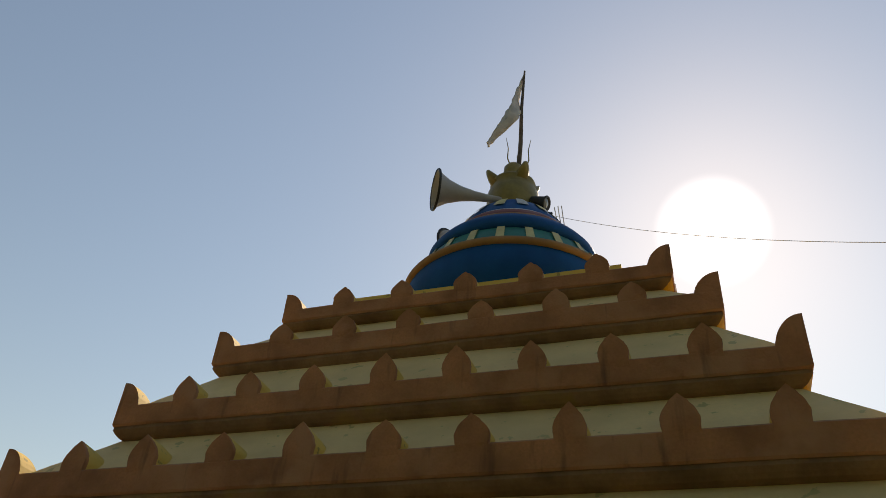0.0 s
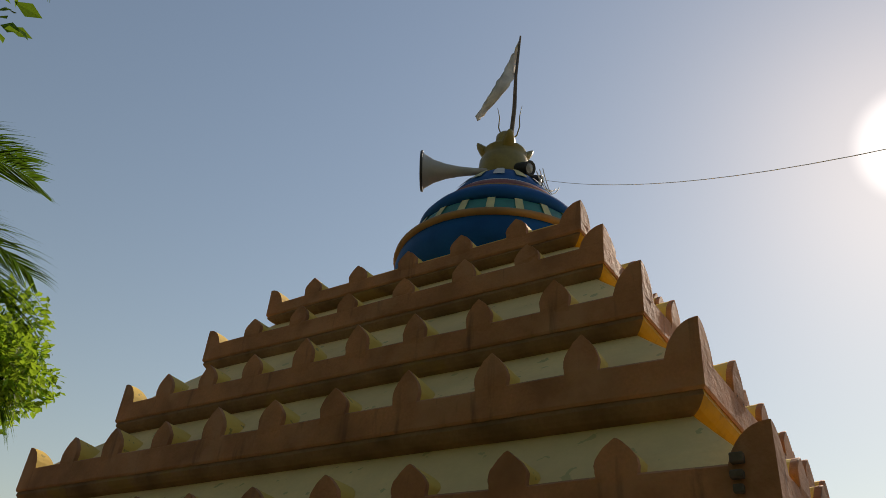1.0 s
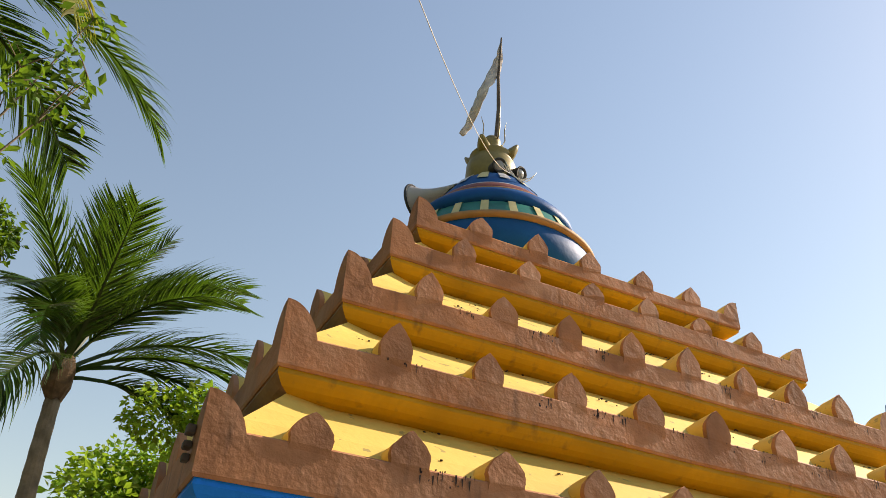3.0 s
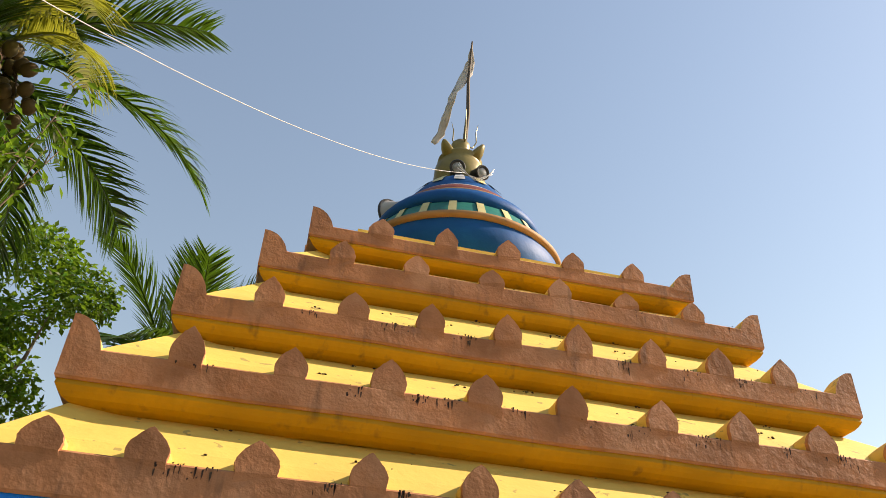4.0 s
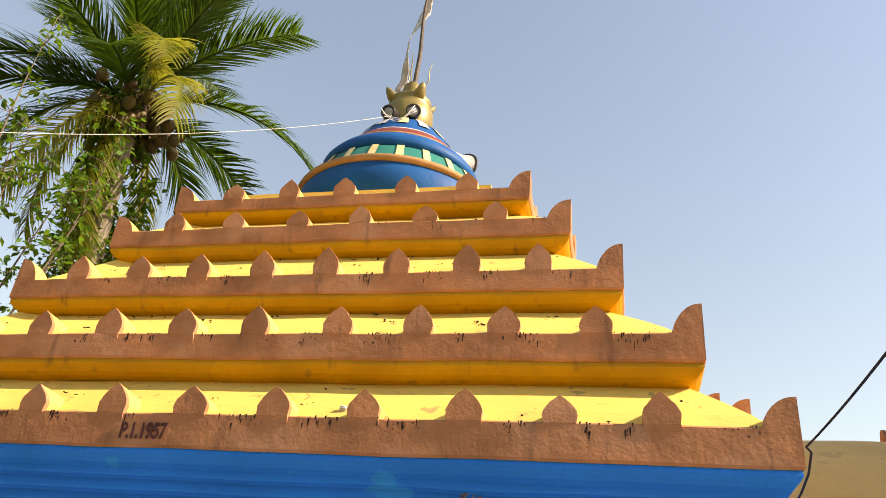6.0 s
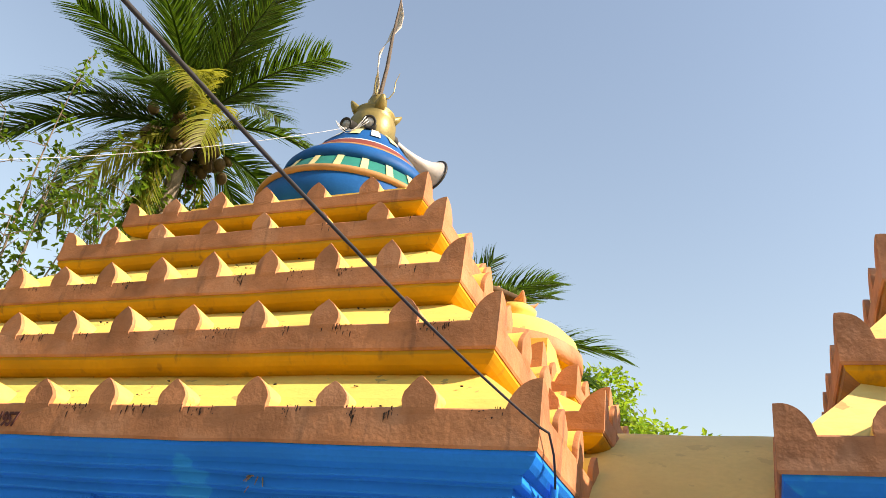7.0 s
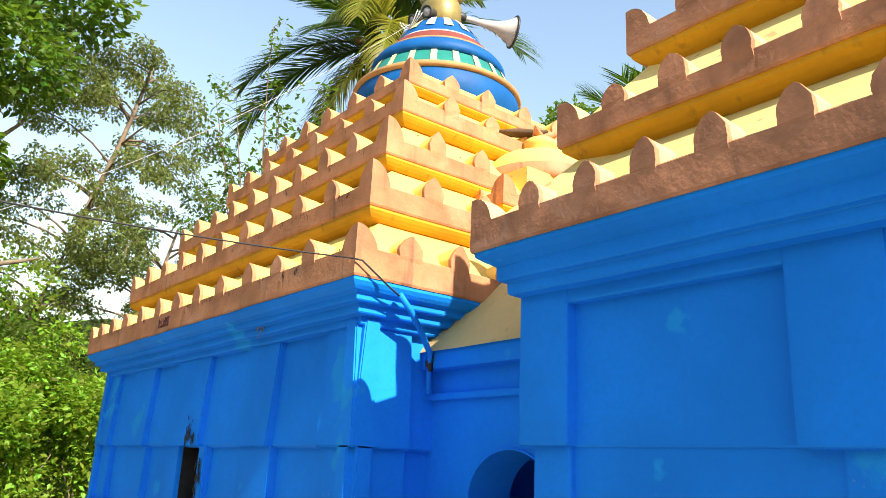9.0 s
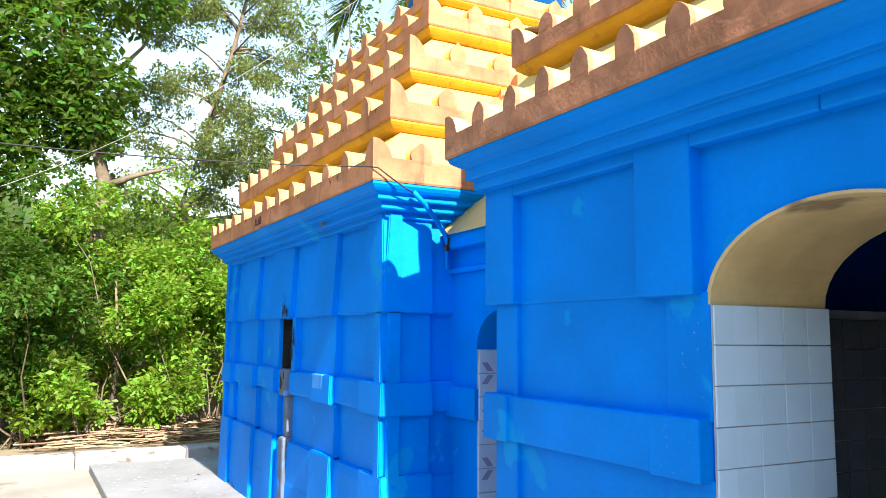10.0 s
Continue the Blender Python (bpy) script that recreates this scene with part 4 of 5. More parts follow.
# ---- palms ----
def frond_mesh(name, length, bend, seed, material, leaflets=62, leaf_len=0.62, twist=0.0, gravity=0.55):
    """A coconut frond along +x, bending down: a tapered rib and two rows of long narrow leaflets."""
    rnd = random.Random(seed)
    def rib(f):
        a = bend * f
        x = length * (math.sin(a) / bend if bend > 0.01 else f)
        z = -length * ((1 - math.cos(a)) / bend if bend > 0.01 else 0)
        return Vector((x, twist * f * f * length, z))
    verts, faces = [], []
    m = 12
    for i in range(m + 1):
        f = i / m
        p, w = rib(f), 0.035 * (1 - f) ** 0.8 + 0.004
        for a in (0, 2.1, 4.2):
            verts.append(p + Vector((0, w * math.cos(a), w * math.sin(a))))
        if i:
            b = (i - 1) * 3
            for k in range(3):
                faces.append((b + k, b + (k + 1) % 3, b + 3 + (k + 1) % 3, b + 3 + k))
    for i in range(leaflets):
        f = 0.16 + 0.84 * (i + 0.5) / leaflets
        p = rib(f)
        t = (rib(min(1, f + 0.02)) - rib(f - 0.02)).normalized()
        ln = leaf_len * (math.sin(math.pi * (0.12 + 0.80 * f)) ** 0.6) * rnd.uniform(0.82, 1.12)
        for s in (-1, 1):
            if rnd.random() < 0.04:
                continue
            out = (t * rnd.uniform(0.95, 1.35) + Vector((0, s, 0)) * 0.8 + Vector((0, 0, rnd.uniform(0.1, 0.4)))).normalized()
            w = 0.0185 * rnd.uniform(0.8, 1.2)
            base = len(verts)
            q, d = p.copy(), out
            for j in range(5):
                g = j / 4
                wd = w * (1 - g) ** 0.7 + 0.001 if j else w * 0.6
                nrm = d.cross(t)
                nrm = nrm.normalized() if nrm.length > 1e-4 else Vector((0, 0, 1))
                sd = nrm.cross(d).normalized()
                verts.extend((q - sd * wd, q + nrm * wd * 0.35, q + sd * wd))
                q = q + d * (ln / 4)
                d = (d + Vector((0, 0, -1)) * gravity * (0.12 + 0.22 * g) * rnd.uniform(0.7, 1.4)).normalized()
                if j:
                    b = base + (j - 1) * 3
                    faces.append((b, b + 1, b + 4, b + 3))
                    faces.append((b + 1, b + 2, b + 5, b + 4))
    me = bpy.data.meshes.new(name)
    me.from_pydata([tuple(v) for v in verts], [], faces)
    me.materials.append(material)
    return me


FRONDS = [frond_mesh("frond", 3.3, b, s, PALM_LEAF, leaf_len=0.95, leaflets=84, gravity=g, twist=tw) for b, s, tw, g in ((0.8, 1, 0.05, 0.7), (1.25, 2, -0.06, 1.0), (1.6, 3, 0.08, 1.5), (0.5, 4, 0.0, 0.6))]
OLD_FRONDS = [frond_mesh("frond", 3.0, b, s, PALM_OLD, leaf_len=0.85, gravity=1.9) for b, s in ((1.5, 5), (1.1, 6))]


def palm(label, base, crown, fronds, scale, seed, coconuts=0, trunk_r=0.16):
    """fronds: rows of (heading, pitch, kind, length): kind 0 to 3 green, 4 and 5 yellowing."""
    t = thing("coconut_palm", label, "palm tree")
    rnd = random.Random(seed)
    base, crown = Vector(base), Vector(crown)
    bm = bmesh.new()
    pts, rs = [], []
    n = 40
    for i in range(n + 1):
        f = i / n
        pts.append(base.lerp(crown, f) + Vector((0.25 * math.sin(f * 2.4), 0.2 * math.sin(f * 2.0 + 1) - 0.2 * math.sin(1), 0)) * (1 - f) * 2)
        rs.append(trunk_r * (1.25 - 0.5 * f) * (1 + 0.05 * (i % 2)))
    tube(bm, pts, rs, 14)
    part("trunk", bm, PALM_BARK, t, "ringed grey palm trunk", smooth=False)
    leaf_base = lathe(bmesh.new(), [(trunk_r * 0.75, -0.5), (trunk_r * 1.5, -0.25), (trunk_r * 1.6, 0.0), (trunk_r * 0.9, 0.3), (0.02, 0.5)], 12)
    for v in leaf_base.verts:
        v.co += Vector([rnd.uniform(-0.04, 0.04) for _ in range(3)]) + crown
    part("crown_fibre", leaf_base, FIBRE, t, "brown fibrous crown base")
    for head, pitch, kind, length in fronds:
        me = FRONDS[kind] if kind < 4 else OLD_FRONDS[kind - 4]
        m = Matrix.Translation(crown + Vector((0, 0, rnd.uniform(-0.08, 0.1)))) @ pose(0, 0, 0, 0, 0, head) @ pose(0, 0, 0, 0, -pitch, 0) @ pose(0, 0, 0, rnd.uniform(-22, 22), 0, 0)
        share("frond", me, t, m @ Matrix.Diagonal((length, scale, length, 1)))
    if coconuts:
        nut = lathe(bmesh.new(), [(0.005, -0.125), (0.06, -0.11), (0.095, -0.05), (0.10, 0.0), (0.085, 0.06), (0.05, 0.10), (0.005, 0.115)], 12, caps=(False, False))
        me = bpy.data.meshes.new("coconut")
        nut.to_mesh(me)
        nut.free()
        me.materials.append(COCONUT)
        me.polygons.foreach_set("use_smooth", [True] * len(me.polygons))
        for k in range(coconuts):
            a, r = rnd.uniform(0, 6.28), rnd.uniform(0.3, 0.8)
            share("coconut", me, t, Matrix.Translation(crown + Vector((r * math.cos(a), r * math.sin(a), rnd.uniform(-0.8, -0.05)))) @ pose(0, 0, 0, rnd.uniform(0, 60), rnd.uniform(0, 60), 0))
        bm = bmesh.new()
        for k in range(14):
            a = rnd.uniform(0, 6.28)
            d = Vector((math.cos(a), math.sin(a), 0))
            tube(bm, [crown, crown + d * 0.25 + Vector((0, 0, 0.05)), crown + d * 0.5 + Vector((0, 0, -0.25)), crown + d * 0.6 + Vector((0, 0, -0.7))], [0.02, 0.018, 0.012, 0.005], 5)
        part("fruit_stalks", bm, FIBRE, t)
    return t


# heading, pitch, kind and length of each frond
TALL_FRONDS = [(4, 15, 1, 1.09), (-9, 40, 0, 0.91), (-71, 54, 3, 0.99), (-66, 37, 0, 0.96), (-48, 66, 3, 0.95), (-25, 68, 0, 1.06), (-34, 40, 3, 0.95), (-108, 35, 0, 0.83), (-123, 20, 1, 1.04), (-132, 3, 1, 1.13), (-52, 22, 4, 1.14), (-149, -3, 2, 0.99), (-144, 90, 3, 0.95), (-168, 64, 0, 0.96), (106, 79, 1, 1.0), (36, -10, 1, 1.0), (72, -11, 2, 1.06), (-96, -57, 5, 1.09), (98, -19, 5, 1.09), (-138, 22, 0, 0.45), (-35, 9, 4, 1.14), (-69, -1, 0, 0.96), (-84, -32, 5, 1.05), (-124, -44, 5, 1.0)]
LOW_FRONDS = [(-77, 46, 3, 1.04), (-4, 83, 3, 0.96), (45, 74, 0, 1.35), (-27, 65, 2, 1.1), (-18, 37, 2, 1.38), (-13, 22, 2, 1.45), (-8, 11, 2, 1.31), (-123, 72, 0, 1.09), (-105, 31, 1, 1.13), (-106, 29, 2, 1.18), (-97, 8, 2, 1.18), (-6, 83, 2, 1.15), (7, 48, 1, 1.27), (34, 94, 2, 1.18), (-90, 71, 3, 0.96)]
palm("tall coconut palm with green and yellowing fronds and clustered nuts", (-6.3, 3.9, -0.2), (-5.94, 3.26, 9.75), TALL_FRONDS, 1.0, 5, coconuts=70)
palm("coconut palm with long arching green fronds behind the shrine", (-3.4, 9.9, -0.2), (-3.22, 9.28, 7.2), LOW_FRONDS, 1.1, 6)

tree("broadleaf_tree", "dense dark green broadleaf tree beyond the kerb", None,
     [(-9.4, -3.4, -0.2), (-9.0, -3.3, 1.8), (-8.64, -3.2, 3.3), (-8.57, -3.1, 4.4), (-8.9, -3.5, 6.2), (-9.3, -3.8, 7.8)], 0.19,
     [((-8.57, -3.1, 4.3), (-8.2, -1.9, 4.75)), ((-8.8, -3.4, 5.4), (-8.5, -5.2, 6.6)), ((-8.9, -3.5, 6.0), (-10.0, -2.2, 8.0)), ((-9.1, -3.7, 6.6), (-8.3, -4.2, 8.6))],
     [(-8.8, -4.4, 6.9, 1.3), (-8.7, -3.5, 6.2, 1.0), (-9.0, -2.9, 8.4, 1.2), (-9.3, -4.8, 9.0, 1.9), (-9.5, -2.2, 10.4, 1.4), (-8.9, -5.4, 5.6, 1.4), (-8.8, -4.9, 4.7, 1.0), (-8.6, -3.4, 5.3, 0.7), (-8.7, -3.9, 5.6, 0.8), (-9.0, -6.0, 7.4, 1.6)],
     20000, 0.19, LEAF, 41)


def feathery(label, trunk_pts, r, branches, seed, count):
    t = thing("feathery_tree", label, "tree")
    rnd = random.Random(seed)
    bm = bmesh.new()
    n = len(trunk_pts)
    tube(bm, trunk_pts, [r * (1 - 0.7 * i / (n - 1)) for i in range(n)], 9)
    part("trunk", bm, BARK, t, smooth=True)
    clumps = []
    for k in range(branches):
        f = rnd.uniform(0.25, 1.0) * (n - 1)
        i = min(int(f), n - 2)
        p = Vector(trunk_pts[i]).lerp(Vector(trunk_pts[i + 1]), f - i)
        a = rnd.uniform(0, 6.28)
        d = Vector((math.cos(a) * 0.8, math.sin(a) * 1.1, rnd.uniform(0.3, 1.0)))
        pts, ln = [p], rnd.uniform(0.3, 0.46)
        for j in range(6):
            pts.append(pts[-1] + d * ln)
            d = d + Vector((rnd.uniform(-0.25, 0.25), rnd.uniform(-0.25, 0.25), -0.28))
            if j > 0:
                clumps.append((*pts[-1], rnd.uniform(0.16, 0.34)))
                clumps.append((*(pts[-1] + Vector((rnd.uniform(-0.35, 0.35), rnd.uniform(-0.35, 0.35), rnd.uniform(-0.5, 0.1)))), rnd.uniform(0.14, 0.3)))
        bm = bmesh.new()
        tube(bm, pts, [0.028, 0.022, 0.017, 0.013, 0.01, 0.007, 0.004], 5)
        part("limb", bm, BARK, t, smooth=True)
    leaf_cloud("crown", clumps, count, 0.085, LEAF_FINE, t, seed, droop=0.9)
    return t


feathery("tall airy grey-green feathery tree with arching branches", [(-12.0, -1.9, -0.2), (-11.7, -1.6, 2.0), (-11.2, -1.4, 4.0), (-10.8, -0.9, 6.0), (-10.6, -0.4, 8.0), (-10.5, 0.0, 10.0)], 0.12, 40, 42, 42000)
feathery("airy grey-green feathery tree leaning over the bushes", [(-11.5, 0.2, -0.2), (-11.2, 0.4, 2.5), (-10.8, 0.7, 4.5), (-10.4, 1.0, 6.4)], 0.09, 26, 43, 24000)
bush_rows = (((-6.9, -2.2, 1.5), (0.35, 0.75, 0.75), 16, 0.35, 0.6, 5200, LEAF_LIGHT, 51), ((-7.3, -1.2, 1.9), (0.4, 0.6, 0.9), 16, 0.35, 0.6, 5200, LEAF_LIGHT, 52),
             ((-6.7, -4.2, 1.1), (0.5, 0.7, 0.6), 14, 0.35, 0.55, 4200, LEAF, 53), ((-7.9, -3.4, 2.3), (0.5, 0.9, 0.9), 16, 0.4, 0.7, 5200, LEAF, 54),
             ((-8.3, -0.2, 2.0), (0.5, 0.7, 0.8), 14, 0.4, 0.7, 4200, LEAF_LIGHT, 55), ((-8.6, -5.4, 2.3), (0.6, 0.9, 0.9), 14, 0.45, 0.75, 4200, LEAF, 56),
             ((-10.0, -2.4, 3.4), (0.6, 1.1, 0.9), 16, 0.5, 0.8, 4600, LEAF_LIGHT, 57), ((-10.5, 1.4, 2.6), (0.6, 1.2, 1.0), 16, 0.5, 0.8, 4600, LEAF, 58),
             ((-7.0, -4.9, 1.9), (0.4, 0.6, 0.8), 14, 0.35, 0.6, 4600, LEAF, 60), ((-7.6, -2.9, 2.5), (0.4, 0.7, 0.7), 14, 0.35, 0.6, 4600, LEAF_LIGHT, 64),
             ((-6.3, -3.4, 0.6), (0.25, 0.4, 0.3), 8, 0.22, 0.36, 1600, LEAF_LIGHT, 59))
for c, sp, n, r0, r1, cnt, lf, sd in bush_rows:
    rnd = random.Random(sd)
    cl = scatter(c, sp, n, r0, r1, sd)
    cl = [(x, y, max(z, 0.35), r) for x, y, z, r in cl]
    limbs = [((c[0] + rnd.uniform(-0.2, 0.2), c[1] + rnd.uniform(-0.3, 0.3), -0.15), cl[k][:3]) for k in range(7)]
    tree("bush", "tall leafy bush of light and dark green leaves" if lf is LEAF_LIGHT else "dense dark green leafy bush", None,
         [(c[0], c[1], -0.2), (c[0] + 0.05, c[1] + 0.1, c[2] * 0.5), (c[0], c[1], c[2])], 0.045, limbs, cl, int(cnt * 1.5), 0.108, lf, sd, category="bush")
tree("broadleaf_tree", "round bright green tree behind the palms", None, [(-0.8, 12.9, -0.2), (-0.6, 12.7, 3), (-0.5, 12.6, 5.5)], 0.2, [((-0.6, 12.7, 3.5), (-1.9, 12.3, 6.2)), ((-0.6, 12.7, 4), (0.8, 12.3, 6.4))],
     scatter((-0.5, 12.5, 6.2), (1.3, 0.7, 0.8), 22, 0.55, 0.95, 61), 10000, 0.18, LEAF_LIGHT, 61)
tree("broadleaf_tree", "bright green tree crown showing above the vestibule roof", None, [(-0.4, 9.4, -0.2), (-0.3, 9.2, 3.5), (-0.2, 9.1, 5.4)], 0.2, [((-0.3, 9.2, 4.0), (0.5, 9.0, 6.1))],
     scatter((-0.2, 9.0, 6.2), (0.8, 0.5, 0.4), 16, 0.4, 0.7, 62), 8000, 0.14, LEAF_LIGHT, 62)
tree("broadleaf_tree", "dark green tree crown beside the tall palm", None, [(-6.6, 8.6, -0.2), (-6.4, 8.4, 4), (-6.2, 8.2, 7)], 0.2, [((-6.4, 8.4, 5), (-5.4, 8.0, 8.4))],
     scatter((-6.1, 8.0, 8.3), (0.9, 0.6, 0.8), 18, 0.5, 0.85, 63), 9500, 0.14, LEAF, 63)


# creepers that climb the tall palm
creeper = thing("creeper", "leafy green creeper hanging on the palm trunk", "vine")
rnd = random.Random(31)
trail = []
bm = bmesh.new()
for k in range(14):
    a = rnd.uniform(0, 6.28)
    p = Vector((-6.2 + 0.3 * math.cos(a), 3.75 + 0.3 * math.sin(a), rnd.uniform(3.4, 6.0)))
    pts = [p]
    for i in range(9):
        pts.append(pts[-1] + Vector((rnd.uniform(-0.16, 0.22), rnd.uniform(-0.24, 0.12), rnd.uniform(0.25, 0.7))))
        trail.append((*pts[-1], rnd.uniform(0.14, 0.3)))
    tube(bm, pts, 0.012, 5)
part("stems", bm, BARK, creeper)
leaf_cloud("leaves", trail, 5600, 0.135, LEAF, creeper, 32, droop=0.5)


# the open, thin-branched tree beside the shrine
sparse = thing("slender_tree", "slender open tree with thin bare twigs and scattered round leaves", "tree")
rnd = random.Random(77)
root = Vector((-5.0, 0.7, -0.2))
ends = []
bm = bmesh.new()
tube(bm, [root, root + Vector((0.1, 0, 1.6)), root + Vector((0.0, -0.1, 3.2))], [0.06, 0.05, 0.04], 8)
part("trunk", bm, BARK, sparse, smooth=True)
for tgt in ((-6.9, 0.1, 8.1), (-5.6, 0.0, 7.5), (-4.66, 0.1, 8.3), (-6.45, 0.2, 6.8), (-6.45, -0.1, 5.9), (-4.6, 0.3, 6.8), (-5.3, -0.2, 6.3), (-3.85, 0.4, 6.1),
            (-5.6, -0.4, 5.1), (-3.55, 0.5, 6.9), (-4.4, -0.1, 5.7), (-3.4, 0.4, 6.2), (-5.0, 0.5, 7.0)):
    a, b = root + Vector((0, 0, rnd.uniform(2.4, 3.3))), Vector(tgt)
    mid = a.lerp(b, 0.55) + Vector((rnd.uniform(-0.3, 0.3), rnd.uniform(-0.3, 0.3), 0.35))
    pts = [a * (1 - f) ** 2 + mid * 2 * f * (1 - f) + b * f * f for f in [i / 10 for i in range(11)]]
    bm = bmesh.new()
    tube(bm, pts, [0.022 * (1 - 0.085 * i) for i in range(11)], 6)
    for i in range(4, 11):
        for _ in range(2):
            q = pts[i] + Vector((rnd.uniform(-0.3, 0.22), rnd.uniform(-0.3, 0.3), rnd.uniform(-0.15, 0.3)))
            tube(bm, [pts[i], pts[i].lerp(q, 0.5) + Vector((0, 0, 0.03)), q], [0.007, 0.005, 0.002], 4)
            ends.append((*q, 0.13))
        ends.append((*pts[i], 0.10))
    part("limb", bm, BARK, sparse, smooth=True)
leaf_cloud("leaves", ends, 2700, 0.10, LEAF, sparse, 78, droop=0.2)

# ---- litter and rubble behind the kerb ----
bm = bmesh.new()
rnd = random.Random(15)
for k in range(260):
    x, y = rnd.gauss(-6.6, 0.45), rnd.uniform(-3.8, -0.4)
    a = radians(90 + rnd.gauss(0, 14))
    ln = rnd.uniform(0.4, 1.3)
    z = rnd.uniform(-0.08, 0.13)
    d = Vector((math.cos(a), math.sin(a), rnd.uniform(-0.08, 0.08))) * ln / 2
    p = Vector((x, y, z))
    tube(bm, [p - d, p + Vector((0, 0, 0.03)), p + d], [0.014, 0.012, 0.004], 4)
tagged(link("dry_frond_litter", bm, STRAW), "heap of dry brown palm fronds on the ground", "litter", kind="stuff")
log = tube(bmesh.new(), [(-6.9, -3.05, 0.02), (-6.7, -2.85, 0.10), (-6.62, -2.75, 0.2), (-6.75, -3.2, 0.35)], [0.05, 0.055, 0.05, 0.035], 8)
tagged(link("log", log, BARK, None, True), "short pale fallen branch among the litter", "log")
wall = thing("rubble_wall", "low broken rubble stone wall overgrown by bushes", "wall", kind="structure")
bm = bmesh.new()
bmesh.ops.create_icosphere(bm, subdivisions=1, radius=0.5)
for v in bm.verts:
    v.co *= 1 + 0.25 * noise.noise(v.co * 2.2)
stone = bpy.data.meshes.new("stone")
bm.to_mesh(stone)
bm.free()
stone.materials.append(STONE)
rnd = random.Random(16)
for k in range(150):
    y = rnd.uniform(-7.5, 2.0)
    lv = rnd.randrange(4)
    share("stone", stone, wall, pose(-8.9 + rnd.uniform(-0.1, 0.1), y, 0.02 + 0.27 * lv, rnd.uniform(0, 360), rnd.uniform(0, 360), rnd.uniform(0, 360)) @ Matrix.Diagonal((rnd.uniform(0.3, 0.55), rnd.uniform(0.3, 0.5), rnd.uniform(0.28, 0.4), 1)))
part("wall_core", boxed(-9.1, -8.75, -7.6, 2.1, -0.2, 1.0), STONE, wall)
# a dead weed in a crack
bm = bmesh.new()
rnd = random.Random(18)
for k in range(9):
    d = Vector((rnd.uniform(-0.09, 0.09), -rnd.uniform(0.02, 0.07), rnd.uniform(-0.07, 0.06)))
    tube(bm, [(1.16, -2.24, 2.47), Vector((1.16, -2.24, 2.47)) + d * 0.6 + Vector((0, -0.01, 0.02)), Vector((1.16, -2.24, 2.47)) + d], [0.005, 0.004, 0.002], 4)
tagged(link("dead_weed", bm, STRAW), "dry dead weed rooted in the blue cornice", "weed")

# black mildew that drips from the fascia edges, and crumbs of moss on the slopes
MILDEW = mat("black_mildew", (0.055, 0.038, 0.028), rough=0.95, vary=0.25, scale=30, fine=120, bump=0.6, island=0.4)
bm = bmesh.new()
rnd = random.Random(91)
for k, (h, c, zv, zl) in enumerate(zip(A_H[:4], A_C, A_VAL, A_LOW)):
    for x in A_MER[k](h):
        for _ in range(2 if k < 3 else 1):
            if rnd.random() < 0.25:
                continue
            u = x + rnd.uniform(0.06, 0.30)
            if u > h - 0.12:
                continue
            for _ in range(rnd.randint(4, 15)):
                w, ln = rnd.uniform(0.0012, 0.0045), 0.004 + 0.045 * rnd.random() ** 3
                q = u + rnd.gauss(0, 0.03)
                y = c[1] - h - 0.0035
                top = zv - 0.05 * rnd.random() ** 2
                pts = [(q - w, top), (q - w * 0.7, top - ln * 0.6), (q, top - ln), (q + w * 0.8, top - ln * 0.5), (q + w, top + 0.003)]
                bm.faces.new([bm.verts.new((c[0] + a, y, b)) for a, b in pts])
tagged(link("mildew", bm, MILDEW), "black mildew drips on the brown fascias", "stain", kind="stuff")
bm = bmesh.new()
for k in range(110):
    i = rnd.choice((0, 1, 1, 2, 2, 3))
    f = rnd.uniform(0.05, 0.9)
    u = rnd.uniform(-1, 1) * (A_H[i + 1] - 0.05)
    d = A_H[i] - 0.065 + (A_H[i + 1] - 0.08 - A_H[i] + 0.065) * f
    z = A_VAL[i] + 0.004 + (A_LOW[i + 1] - 0.076 - A_VAL[i]) * f ** 0.88
    x, y = (u, -d) if k % 3 else (d, u)
    for _ in range(rnd.randint(1, 5)):
        r = rnd.uniform(0.002, 0.006)
        res = bmesh.ops.create_icosphere(bm, subdivisions=1, radius=r)
        off = Vector((x + A_C[i][0] + rnd.uniform(-0.03, 0.03), y + A_C[i][1] + rnd.uniform(-0.01, 0.01), z))
        for v in res["verts"]:
            v.co = Vector((v.co.x * 1.5, v.co.y, v.co.z * 0.8)) + off
tagged(link("moss_crumbs", bm, MILDEW), "dark crumbs of dried moss on the yellow slopes", "moss", kind="stuff")
# soot licked out of the window slit
bm = bmesh.new()
for x0, x1, z0, z1, y, n in ((0.19, 0.285, 1.36, 1.70, -2.2035, 26), (-0.02, 0.20, 1.765, 1.83, -2.2395, 14), (0.02, 0.15, 1.13, 1.28, -2.2445, 8), (0.02, 0.16, 1.83, 1.95, -2.236, 6)):
    for k in range(n):
        x, z, r = x0 + (x1 - x0) * rnd.random() ** 1.5, rnd.uniform(z0, z1), rnd.uniform(0.008, 0.03)
        bm.faces.new([bm.verts.new((x + r * 0.6 * rnd.uniform(0.5, 1.1) * math.cos(a), y - 0.0002 * k, z + r * 1.5 * rnd.uniform(0.6, 1.2) * math.sin(a))) for a in [q * math.pi / 5 for q in range(10)]])
tagged(link("soot_stain", bm, SOOT_AND_SHADE), "black soot stains round the window slit", "stain", kind="stuff")
bm = boxed(-0.014, 0.014, -0.010, 0.010, 0.0, 0.032, bevel=0.004)
for v in bm.verts:
    v.co += Vector([rnd.uniform(-0.004, 0.004) for _ in range(3)])
bmesh.ops.transform(bm, matrix=pose(0.54, -2.265, 2.80, 35, 10, 20), verts=bm.verts[:])
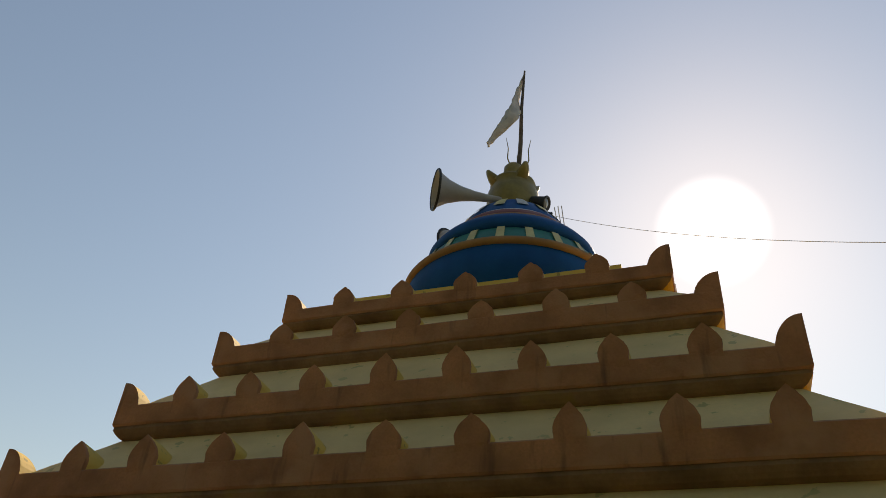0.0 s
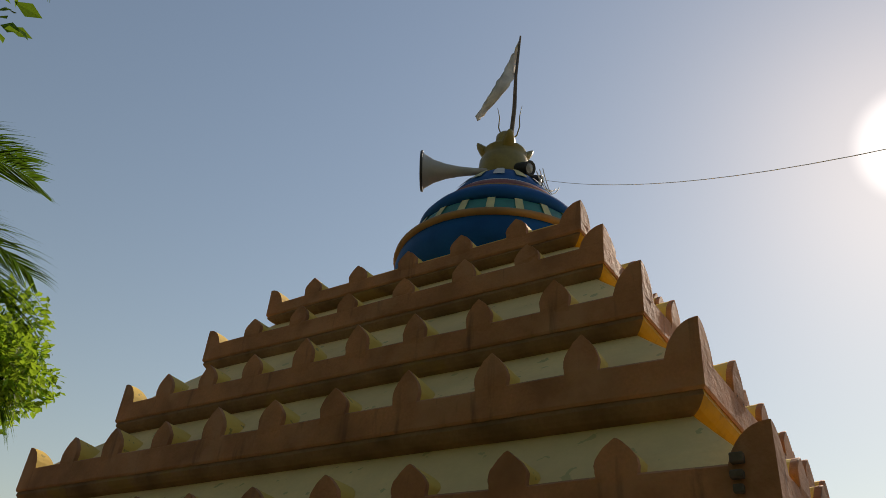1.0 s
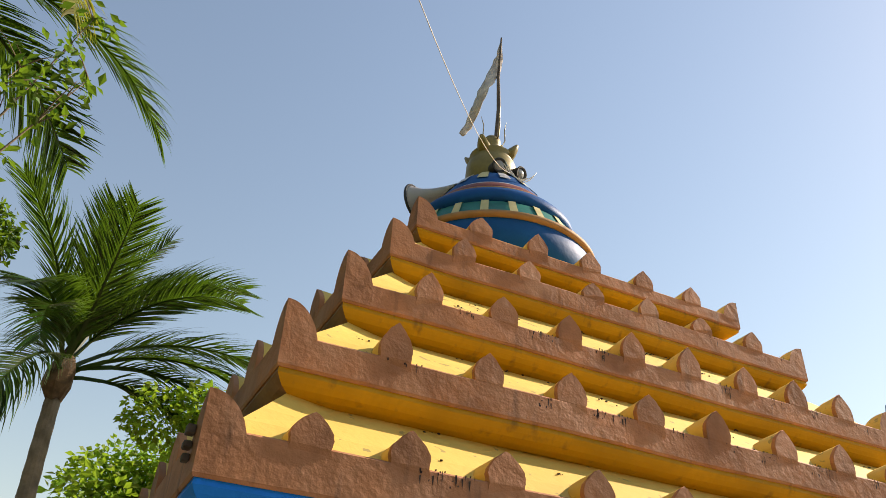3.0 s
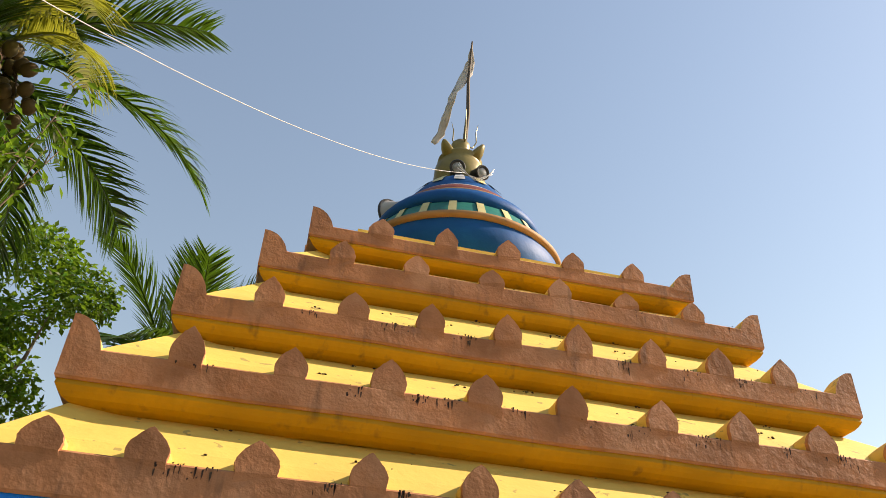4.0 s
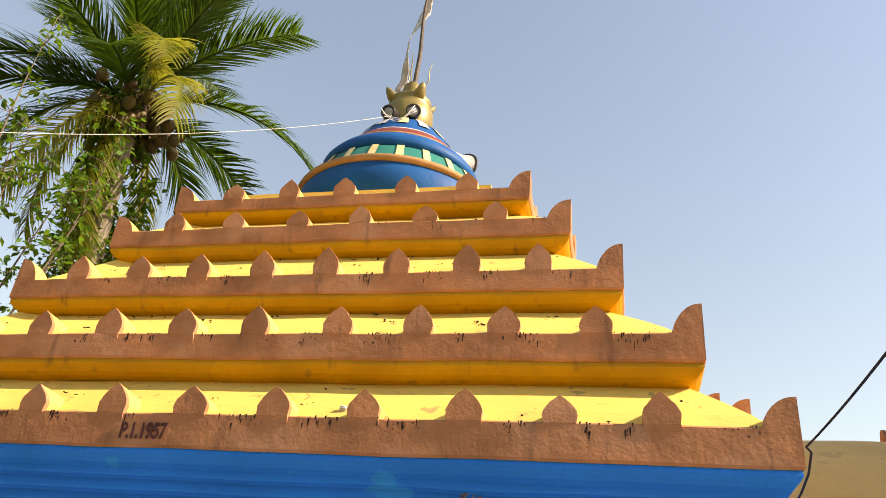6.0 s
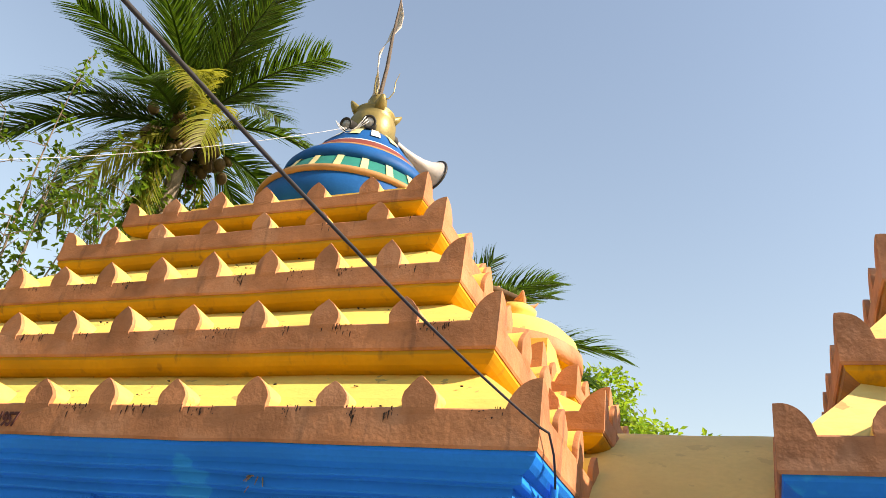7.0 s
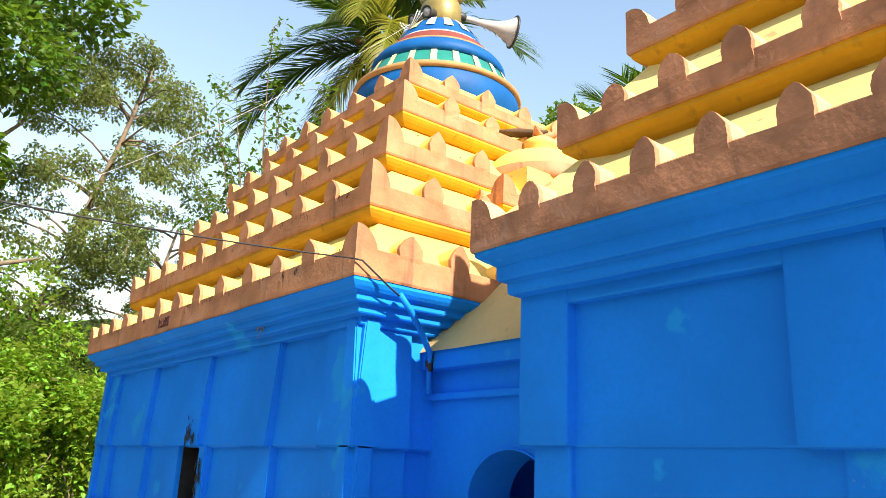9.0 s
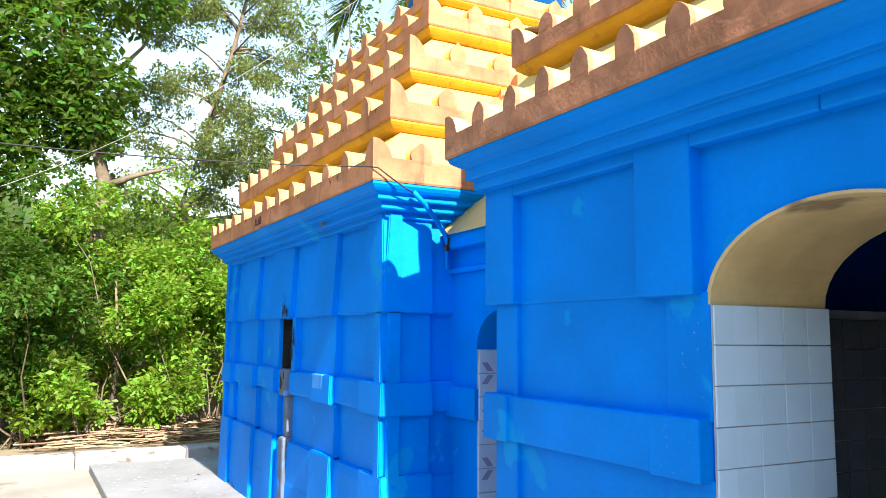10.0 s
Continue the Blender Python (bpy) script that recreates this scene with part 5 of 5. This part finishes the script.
tagged(link("paper_scrap", bm, WHITE), "crumpled white paper scrap lying on the yellow slope", "litter")

# unseen belt of trees added all round to block light from the low sky
ADDED_WOODS = mat("sky_blocking_woods", (0.05, 0.085, 0.02), rough=0.9, vary=0.3, scale=0.6, fine=3, bump=0.8, bump_dist=0.3)
bm = bmesh.new()
rings = []
for j in range(7):
    row = []
    for i in range(120):
        a = 2 * math.pi * i / 120
        r = 21 + 1.6 * noise.noise((3 * math.cos(a), 3 * math.sin(a), j * 0.7)) + 1.2 * noise.noise((9 * math.cos(a), 9 * math.sin(a), j * 1.3))
        z = -0.3 + j * 0.95 * (1 + 0.25 * noise.noise((6 * math.cos(a), 6 * math.sin(a), 4.0)))
        row.append((1.5 + r * math.cos(a), r * math.sin(a), z))
    rings.append(row)
loft(bm, rings)
woods = link("backdrop", bm, ADDED_WOODS)
tagged(woods, "dark green belt of trees added to block low sky light", "woods", kind="structure")
clumps = []
rnd = random.Random(99)
for i in range(170):
    a = rnd.uniform(0, 2 * math.pi)
    clumps.append((1.5 + 20.3 * math.cos(a), 20.3 * math.sin(a), rnd.uniform(0.8, 5.2), rnd.uniform(0.8, 1.5)))
tagged(leaf_cloud("far_leaves", clumps, 15000, 0.45, LEAF, None, 98), "leaves of the added tree belt that blocks low sky light", "woods", kind="stuff")

# unseen trees added to block side light; two also take the lines' ends
for k, (x, y, h) in enumerate(((-8.8, 3.0, 3.2), (-8.6, 5.4, 3.0), (-10.5, -8.0, 5.5), (-8.0, -11.0, 5.5), (-3.0, -14.0, 5.0), (2.5, -15.3, 5.0))):
    tree("broadleaf_tree", "dense green tree added out of view to block side light", None, [(x, y, -0.2), (x + 0.1, y, h * 0.5), (x, y, h)], 0.16,
         [((x, y, h * 0.5), (x + 1.0, y + 0.6, h)), ((x, y, h * 0.6), (x - 0.9, y - 0.7, h * 1.1))],
         scatter((x, y, h), (0.9, 0.9, h * 0.28), 26, 0.6, 1.1, 200 + k), 5200, 0.24, LEAF, 210 + k)

# chips in the blue paint that show white plaster
bm = bmesh.new()
rnd = random.Random(55)
for k in range(90):
    x = rnd.choice((rnd.uniform(1.88, 2.22), rnd.uniform(0.86, 1.26), rnd.uniform(1.88, 2.22)))
    y, z = rnd.choice(((-2.2455, rnd.uniform(1.09, 1.27)), (-2.2000, rnd.uniform(0.75, 1.05)), (-2.2035, rnd.uniform(1.32, 1.6))))
    r = rnd.uniform(0.002, 0.007)
    n = 6
    bm.faces.new([bm.verts.new((x + r * rnd.uniform(0.4, 1.0) * math.cos(a), y, z + r * rnd.uniform(0.7, 2.2) * math.sin(a))) for a in [i * 2 * math.pi / n for i in range(n)]])
for k in range(40):
    x, y, z = rnd.choice(((rnd.uniform(4.58, 4.81), -2.1365, rnd.uniform(1.08, 1.28)), (rnd.uniform(3.4, 4.5), -2.1135, rnd.uniform(1.08, 1.28)), (rnd.uniform(4.62, 4.82), -2.0745, rnd.uniform(1.3, 1.72))))
    r = rnd.uniform(0.0015, 0.006)
    bm.faces.new([bm.verts.new((x + r * rnd.uniform(0.4, 1.4) * math.cos(a), y, z + r * rnd.uniform(0.5, 1.6) * math.sin(a))) for a in [i * math.pi / 3 for i in range(6)]])
tagged(link("paint_chips", bm, PATCHY), "small pale chips in the blue wall paint", "stain", kind="stuff")
